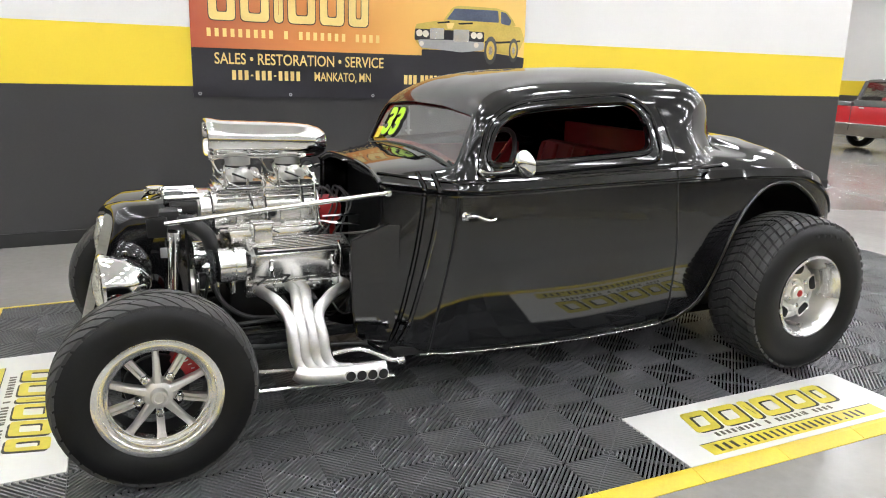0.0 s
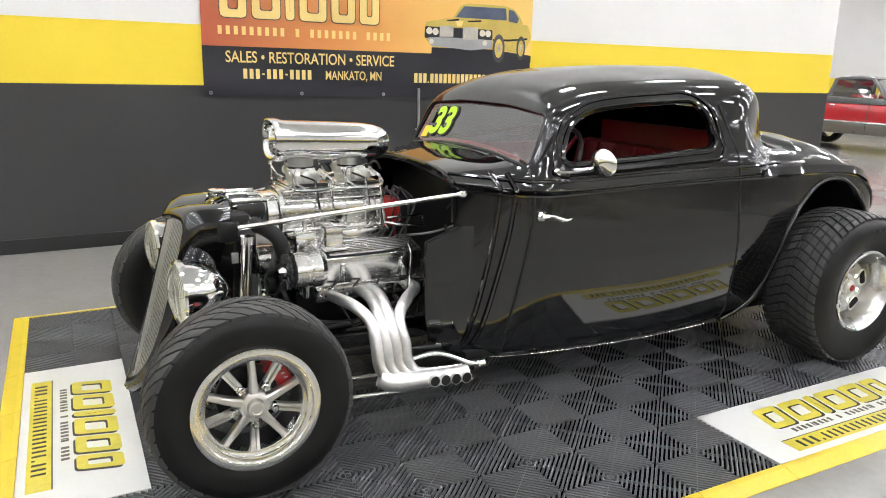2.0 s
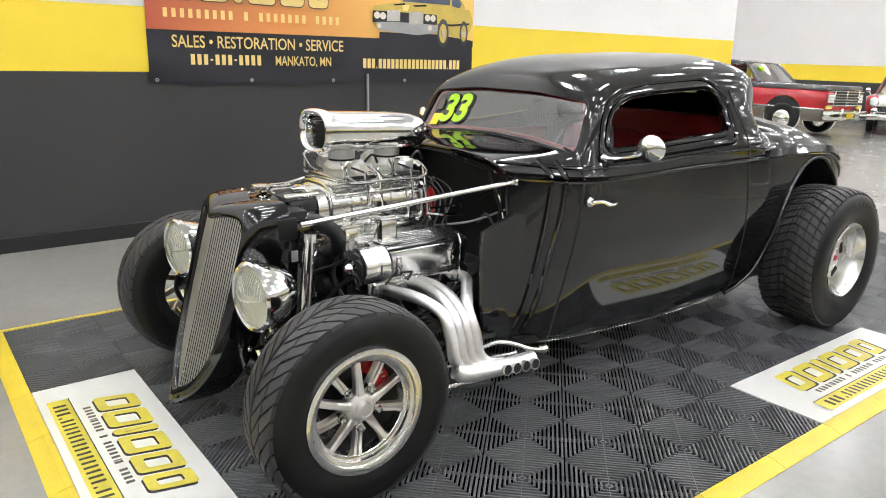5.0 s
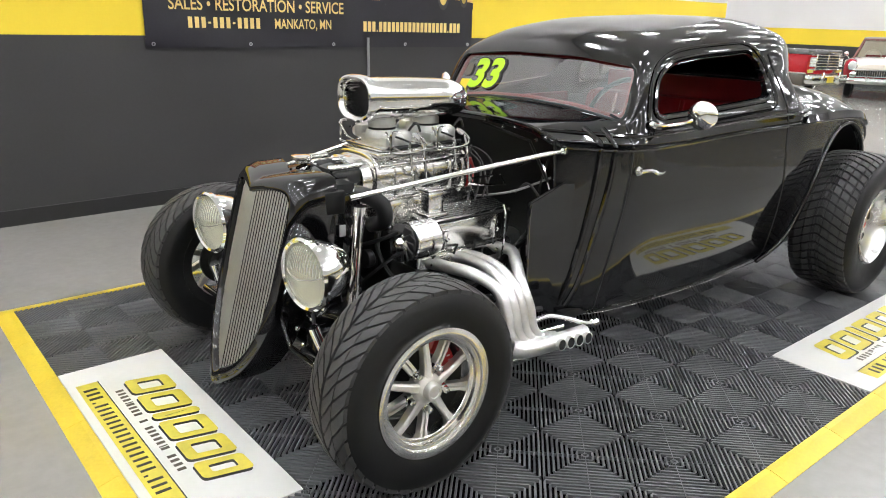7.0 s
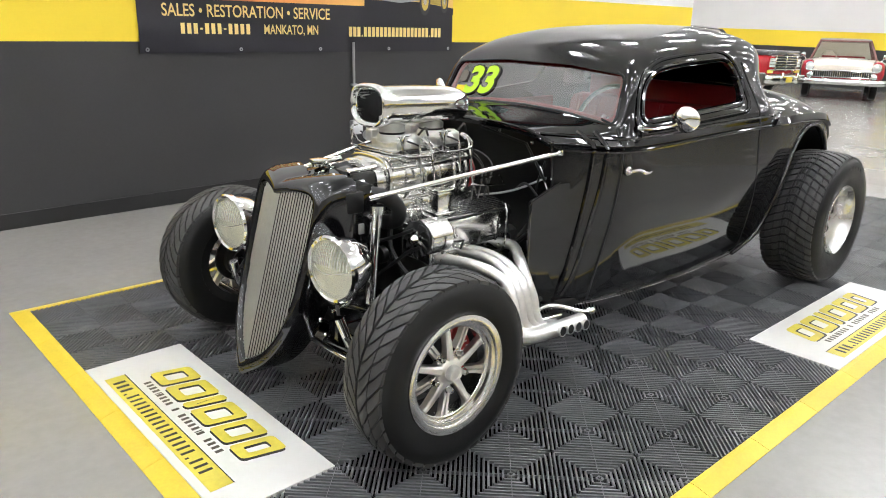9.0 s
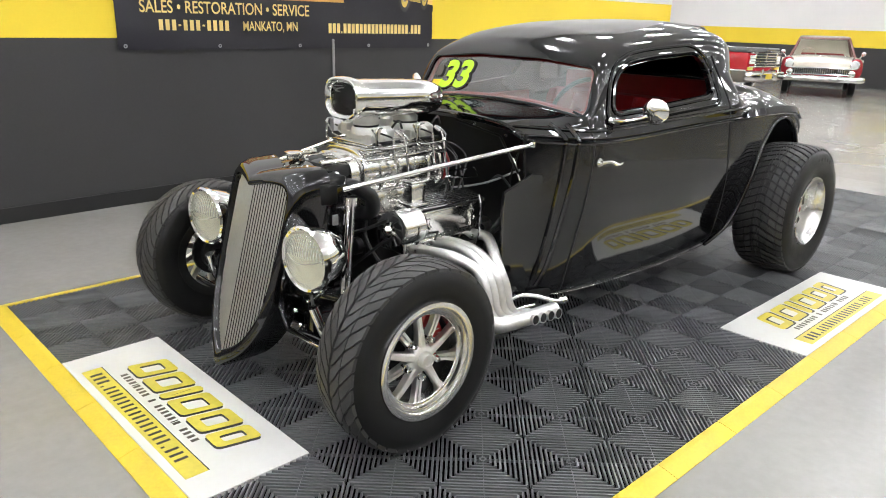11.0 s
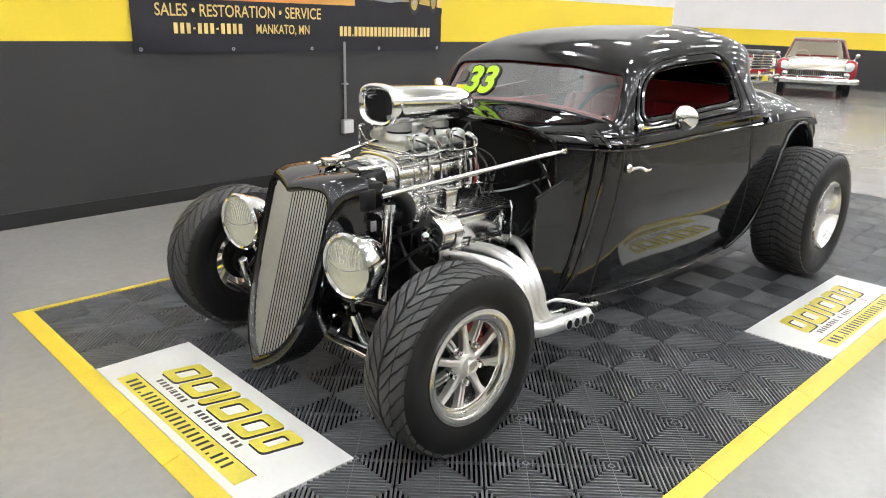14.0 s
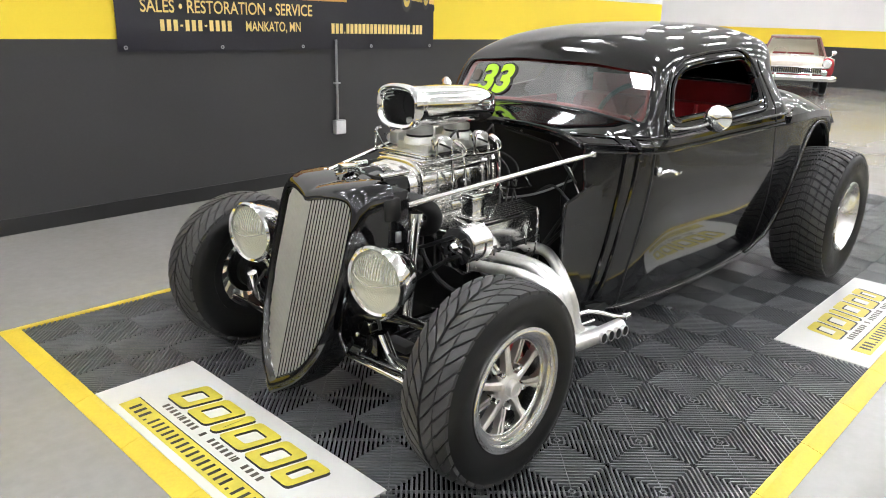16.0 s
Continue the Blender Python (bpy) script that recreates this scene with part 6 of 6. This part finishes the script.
def glasshouse(parent, low, high, width_low, width_high, z_low, z_high, roof_mat, roof_label, pillar=0.035, posts=()):
    """A roof on pillars with glass between: low and high give the front and rear of the belt and of the roof along x."""
    w0, w1, (xa, xd), (xb, xc) = width_low, width_high, low, high
    roof = part("roof", car_shell([(xb - 0.06, w1 * 0.90, z_high - 0.02, z_high + 0.02, 5), (xb + 0.05, w1 + 0.02, z_high - 0.03, z_high + 0.045, 5), ((xb + xc) / 2, w1 + 0.03, z_high - 0.03, z_high + 0.085, 5), (xc - 0.05, w1 + 0.02, z_high - 0.03, z_high + 0.05, 5), (xc + 0.06, w1 * 0.9, z_high - 0.03, z_high + 0.02, 5)]), roof_mat, parent, roof_label)
    for s in (-1, 1):
        for (x0, x1) in [(xa, xb), (xd, xc)] + [(x, x) for x in posts]:
            part("pillar", tube([(x0, s * w0, z_low - 0.02), ((x0 + x1) / 2, s * (w0 + w1) / 2, (z_low + z_high) / 2), (x1, s * w1, z_high)], pillar, 8, 0), roof_mat, roof)
        bm = bmesh.new()
        bm.faces.new([bm.verts.new(p) for p in ((xa, s * w0, z_low), (xd, s * w0, z_low), (xc, s * w1, z_high), (xb, s * w1, z_high))])
        part("side_window", bm, "cab_glass", roof, smooth=None).visible_shadow = False
    for name, x0, x1 in (("windscreen", xa, xb), ("rear_window", xd, xc)):
        bm = bmesh.new()
        bow = -0.12 if name == "windscreen" else 0.08
        add_rings(bm, [[Vector((x0 + (x1 - x0) * f + bow * (1 - k * k), k * (w0 + (w1 - w0) * f), z_low + (z_high - z_low) * f)) for k in (-1, -0.8, -0.5, 0, 0.5, 0.8, 1)] for f in (0, 0.5, 1)], closed=False)
        part(name, bm, "cab_glass", roof, smooth=60).visible_shadow = False
    seat2 = part("bench_seat", box((xb + 0.35, -w1 * 0.9, z_low - 0.4), (xb + 0.55, w1 * 0.9, z_low + 0.08), 0.05), "interior", parent, "red bench seat")
    ring = [(xb - 0.02, 0.36 + 0.19 * math.cos(k * math.pi / 10), z_low + 0.04 + 0.17 * math.sin(k * math.pi / 10)) for k in range(21)]
    part("steering_wheel", tube(ring, 0.014, 6, 0), "cream", seat2)
    return roof


M["cab_glass"] = glass_material("cab_glass", (0.72, 0.72, 0.66), 0.08)
M["sedan_roof"] = material("dusty_rose_paint", (0.26, 0.13, 0.12), 0.25, coat=0.4, vary=0.05)


# 1950s two-tone sedan, nose along local -x
def two_tone_sedan(m):
    t = thing("parked_sedan", "cream and coral 1950s sedan with a chrome grille", "car", m)
    body2 = part("body", car_shell([(0.12, 0.86, 0.42, 0.80, 5), (0.25, 0.93, 0.36, 0.88, 5), (0.7, 0.96, 0.33, 0.95, 5), (1.6, 0.96, 0.33, 0.97, 5), (3.2, 0.96, 0.33, 0.97, 5), (4.6, 0.94, 0.36, 0.95, 5), (4.95, 0.85, 0.45, 0.88, 5)], 28), "coral", t, "coral lower body")
    part("bonnet", car_shell([(-0.02, 0.60, 0.66, 0.84, 3.2), (0.06, 0.70, 0.62, 0.93, 3.2), (0.3, 0.76, 0.62, 0.985, 3.2), (0.8, 0.80, 0.7, 1.02, 3.4), (1.45, 0.84, 0.7, 1.03, 3.6)], 28), "cream", body2, "cream bonnet")
    part("nose_panel", car_shell([(-0.01, 0.66, 0.69, 0.80, 5), (0.05, 0.72, 0.66, 0.84, 5), (0.22, 0.74, 0.62, 0.86, 5)], 24), "cream", body2)
    part("cowl", box((1.40, -0.86, 0.92), (4.0, 0.86, 0.985), 0.03), "cream", body2)
    glasshouse(body2, (1.42, 3.85), (1.95, 3.2), 0.80, 0.62, 0.99, 1.46, "sedan_roof", "dusty rose roof on slim pillars", 0.026, (2.7,))
    for s in (-1, 1):
        part("front_wing", car_shell([(-0.02, 0.10, 0.70, 0.86, 2.4), (0.08, 0.15, 0.52, 0.94, 2.6), (0.35, 0.16, 0.45, 0.975, 3), (1.2, 0.14, 0.45, 0.98, 3)], 20), "coral", body2, "coral front wing").location = (0, s * 0.80, 0)
        part("wing_sweep", box((0.75, s * 0.955 - 0.02, 0.72), (3.4, s * 0.955 + 0.02, 0.93), 0.015), "cream", body2)
        part("mirror_stem", tube([(1.32, s * 0.90, 0.96), (1.31, s * 0.95, 1.03), (1.30, s * 0.97, 1.07)], 0.012, 6, 0), "chrome", t)
    for s in (-1, 1):
        lp = part("headlamp", lathe(((0.0001, 0.06), (0.07, 0.05), (0.095, 0.03), (0.115, 0.03), (0.12, 0.0), (0.11, -0.1), (0.0001, -0.1)), 24, Matrix.Translation((0.0, s * 0.76, 0.80)) @ Matrix.Rotation(radians(-90), 4, "Y")), "chrome", t, "round chrome headlamp")
        part("lens", lathe(((0.0001, 0.075), (0.06, 0.065), (0.088, 0.04), (0.0001, 0.04)), 20, Matrix.Translation((0.0, s * 0.76, 0.80)) @ Matrix.Rotation(radians(-90), 4, "Y")), "sign", lp)
        part("parking_lamp", lathe(((0.0001, 0.07), (0.05, 0.06), (0.08, 0.03), (0.085, 0.0), (0.0001, 0.0)), 20, Matrix.Translation((-0.05, s * 0.72, 0.585)) @ Matrix.Rotation(radians(-90), 4, "Y")), "chrome", t)
        part("overrider", box((-0.22, s * 0.42 - 0.03, 0.36), (-0.12, s * 0.42 + 0.03, 0.56), 0.025), "chrome", t)
        part("mirror", lathe(((0.0001, 0.03), (0.05, 0.02), (0.06, 0.0), (0.0001, 0.0)), 16, Matrix.Translation((1.3, s * 0.98, 1.08)) @ Matrix.Rotation(radians(-90), 4, "Y")), "chrome", t)
        for x in (0.85, 3.75):
            parked_wheel(t, x, s * 0.80, 0.34, s, "chrome")
    part("bumper", tube([(0.25, -0.98, 0.44), (-0.05, -0.93, 0.44), (-0.14, -0.5, 0.44), (-0.15, 0, 0.44), (-0.14, 0.5, 0.44), (-0.05, 0.93, 0.44), (0.25, 0.98, 0.44)], 0.075, 10), "chrome", t, "chrome front bumper")
    grille = part("grille", box((-0.03, -0.68, 0.55), (0.02, 0.68, 0.70), 0.01), "dark", t, "chrome egg-crate grille")
    part("grille_bar", tube([(-0.04, -0.74, 0.70), (-0.05, 0, 0.715), (-0.04, 0.74, 0.70)], 0.022, 8), "chrome", grille)
    part("grille_bar", tube([(-0.04, -0.70, 0.55), (-0.05, 0, 0.55), (-0.04, 0.70, 0.55)], 0.014, 8), "chrome", grille)
    for k in range(-13, 14):
        part("grille_slat", box((-0.045, 0.05 * k - 0.008, 0.56), (-0.03, 0.05 * k + 0.008, 0.69), 0.002), "polished", grille, smooth=None)
    part("bonnet_ornament", tube([(0.12, -0.10, 0.99), (0.16, 0, 1.02), (0.12, 0.10, 0.99)], 0.012, 8), "chrome", t)
    return t


# square-built pickup, nose along local -x
def pickup(m):
    t = thing("parked_pickup", "red and grey square-built pickup truck with chrome bumper", "pickup truck", m)
    body3 = part("body", box((0.0, -0.98, 0.62), (5.2, 0.98, 1.06), 0.05), "truck_red", t, "red painted body side")
    part("lower_body", box((0.05, -0.965, 0.37), (5.15, 0.965, 0.64), 0.03), "taupe", body3, "dark taupe lower body")
    part("side_trim", box((0.02, -0.99, 0.63), (5.18, 0.99, 0.665), 0.005), "chrome", body3)
    part("bonnet", box((0.02, -0.96, 1.05), (1.75, 0.96, 1.18), 0.05), "truck_grey", body3, "grey bonnet")
    part("shoulder", box((1.7, -0.97, 1.05), (3.1, 0.97, 1.20), 0.03), "truck_grey", body3)
    part("bed_rail", box((3.15, -0.98, 1.05), (5.2, -0.86, 1.14), 0.02), "truck_grey", body3)
    part("bed_rail", box((3.15, 0.86, 1.05), (5.2, 0.98, 1.14), 0.02), "truck_grey", body3)
    glasshouse(body3, (1.66, 3.06), (2.10, 2.98), 0.88, 0.76, 1.20, 1.62, "truck_grey", "grey cab roof on pillars", 0.045)
    part("cab_back", box((2.99, -0.84, 1.1), (3.07, 0.84, 1.28), 0.02), "truck_grey", body3)
    for s in (-1, 1):
        part("door_mirror", box((2.0, s * 1.08 - 0.08, 1.24), (2.06, s * 1.08 + 0.08, 1.38), 0.02), "chrome", t)
        part("door_handle", box((2.8, s * 0.985 - 0.01, 1.0), (2.93, s * 0.985 + 0.01, 1.03), 0.005), "chrome", t)
        for x in (2.0, 3.12):
            part("door_gap", box((x - 0.008, s * 0.981 - 0.002, 0.5), (x + 0.008, s * 0.981 + 0.003, 1.15), 0), "dark", body3, smooth=None)
        for x in (0.95, 4.1):
            parked_wheel(t, x, s * 0.935, 0.37, s, "chrome")
            part("wheel_arch", lathe(((0.42, -0.02), (0.45, -0.02), (0.45, 0.025), (0.42, 0.025)), 28, Matrix.Translation((x, s * 0.965, 0.46)) @ Matrix.Rotation(radians(-90 * s), 4, "X"), closed=True), "chrome", body3)
            part("arch_opening", lathe(((0.0001, 0.0), (0.42, 0.0), (0.42, 0.012), (0.0001, 0.012)), 28, Matrix.Translation((x, s * 0.972, 0.46)) @ Matrix.Rotation(radians(-90 * s), 4, "X")), "dark", body3)
        part("headlamp", box((-0.03, s * 0.76 - 0.12, 0.80), (0.02, s * 0.76 + 0.12, 1.0), 0.01), "sign", t, "stacked square headlamps")
        part("turn_lamp", box((-0.02, s * 0.80 - 0.14, 0.66), (0.02, s * 0.80 + 0.14, 0.73), 0.01), "edge", t)
    grille = part("grille", box((-0.02, -0.62, 0.72), (0.01, 0.62, 1.06), 0.01), "dark", t, "chrome bar grille")
    for k in range(6):
        part("grille_bar", box((-0.04, -0.90, 0.73 + 0.062 * k), (-0.015, 0.90, 0.75 + 0.062 * k), 0.004), "polished", grille)
    for y in (-0.62, 0, 0.62):
        part("grille_post", box((-0.045, y - 0.02, 0.71), (-0.012, y + 0.02, 1.07), 0.004), "polished", grille)
    part("bumper", box((-0.16, -1.0, 0.42), (0.02, 1.0, 0.62), 0.04), "chrome", t, "chrome front bumper")
    part("plate", box((-0.175, -0.16, 0.45), (-0.155, 0.16, 0.58), 0.003), "edge", t)
    for s in (-1, 1):
        part("bumper_guard", box((-0.2, s * 0.45 - 0.03, 0.40), (-0.14, s * 0.45 + 0.03, 0.68), 0.02), "chrome", t)
    part("price_sticker", box((-0.004, -0.14, -0.06), (0.004, 0.14, 0.06), 0.002, Matrix.Translation((1.875, 0.44, 1.50)) @ Matrix.Rotation(radians(46), 4, "Y")), "lime", t)
    return t


def dark_coupe(m):
    t = thing("parked_sports_car", "low black sports car with alloy wheels", "car", m)
    b4 = part("body", car_shell([(0.0, 0.70, 0.32, 0.62, 4), (0.15, 0.84, 0.22, 0.72, 4), (0.8, 0.90, 0.18, 0.86, 4), (1.6, 0.90, 0.18, 0.94, 4), (3.2, 0.90, 0.2, 0.98, 4), (4.2, 0.84, 0.3, 0.9, 4)]), "paint", t, "glossy black body")
    part("cabin", car_shell([(1.5, 0.66, 0.85, 0.95, 4), (2.1, 0.62, 0.85, 1.28, 4), (2.7, 0.60, 0.85, 1.30, 4), (3.6, 0.60, 0.85, 1.0, 4)]), "paint", b4)
    part("lower_lip", box((0.05, -0.8, 0.12), (0.5, 0.8, 0.24), 0.03), "satin", b4)
    for s in (-1, 1):
        part("headlamp", box((0.12, s * 0.62 - 0.14, 0.60), (0.4, s * 0.62 + 0.14, 0.755), 0.04), "sticker", b4)
        for x in (0.85, 3.4):
            parked_wheel(t, x, s * 0.83, 0.33, s, "chrome")
    return t


FALL = 2.06
two_tone_sedan(Matrix.Translation((18.6, 6.1, floor_z(18.6) + 0.01)) @ Matrix.Rotation(radians(21), 4, "Z") @ Matrix.Rotation(radians(FALL), 4, "Y") @ Matrix.Scale(0.95, 4))
pickup(Matrix.Translation((16.1, 6.42, floor_z(16.1) + 0.01)) @ Matrix.Rotation(radians(FALL), 4, "Y") @ Matrix.Rotation(radians(92), 4, "Z") @ Matrix.Scale(0.92, 4))
dark_coupe(Matrix.Translation((19.3, 3.0, floor_z(19.3))) @ Matrix.Rotation(radians(-24), 4, "Z") @ Matrix.Rotation(radians(FALL), 4, "Y"))

# chrome tailpipe tips that stick out past the wall's end
pipe = thing("tailpipe", "twin chrome tailpipe tips beside the wall end", "tailpipe", pose(8.62, 4.75, floor_z(8.6)))
for k, (dy, dz) in enumerate(((0.0, 0.035), (0.09, 0.06))):
    part("tip", lathe(((0.030, 0.0), (0.036, 0.0), (0.038, 0.02), (0.034, 0.16), (0.022, 0.20), (0.018, 0.5), (0.014, 0.5), (0.016, 0.2)), 18, Matrix.Translation((0.22, dy - 0.1, dz + 0.01)) @ Matrix.Rotation(radians(-90), 4, "Y"), closed=True), "chrome", pipe)
part("hanger", box((-0.2, -0.12, 0.0), (-0.12, 0.04, 0.08), 0.01), "satin", pipe)
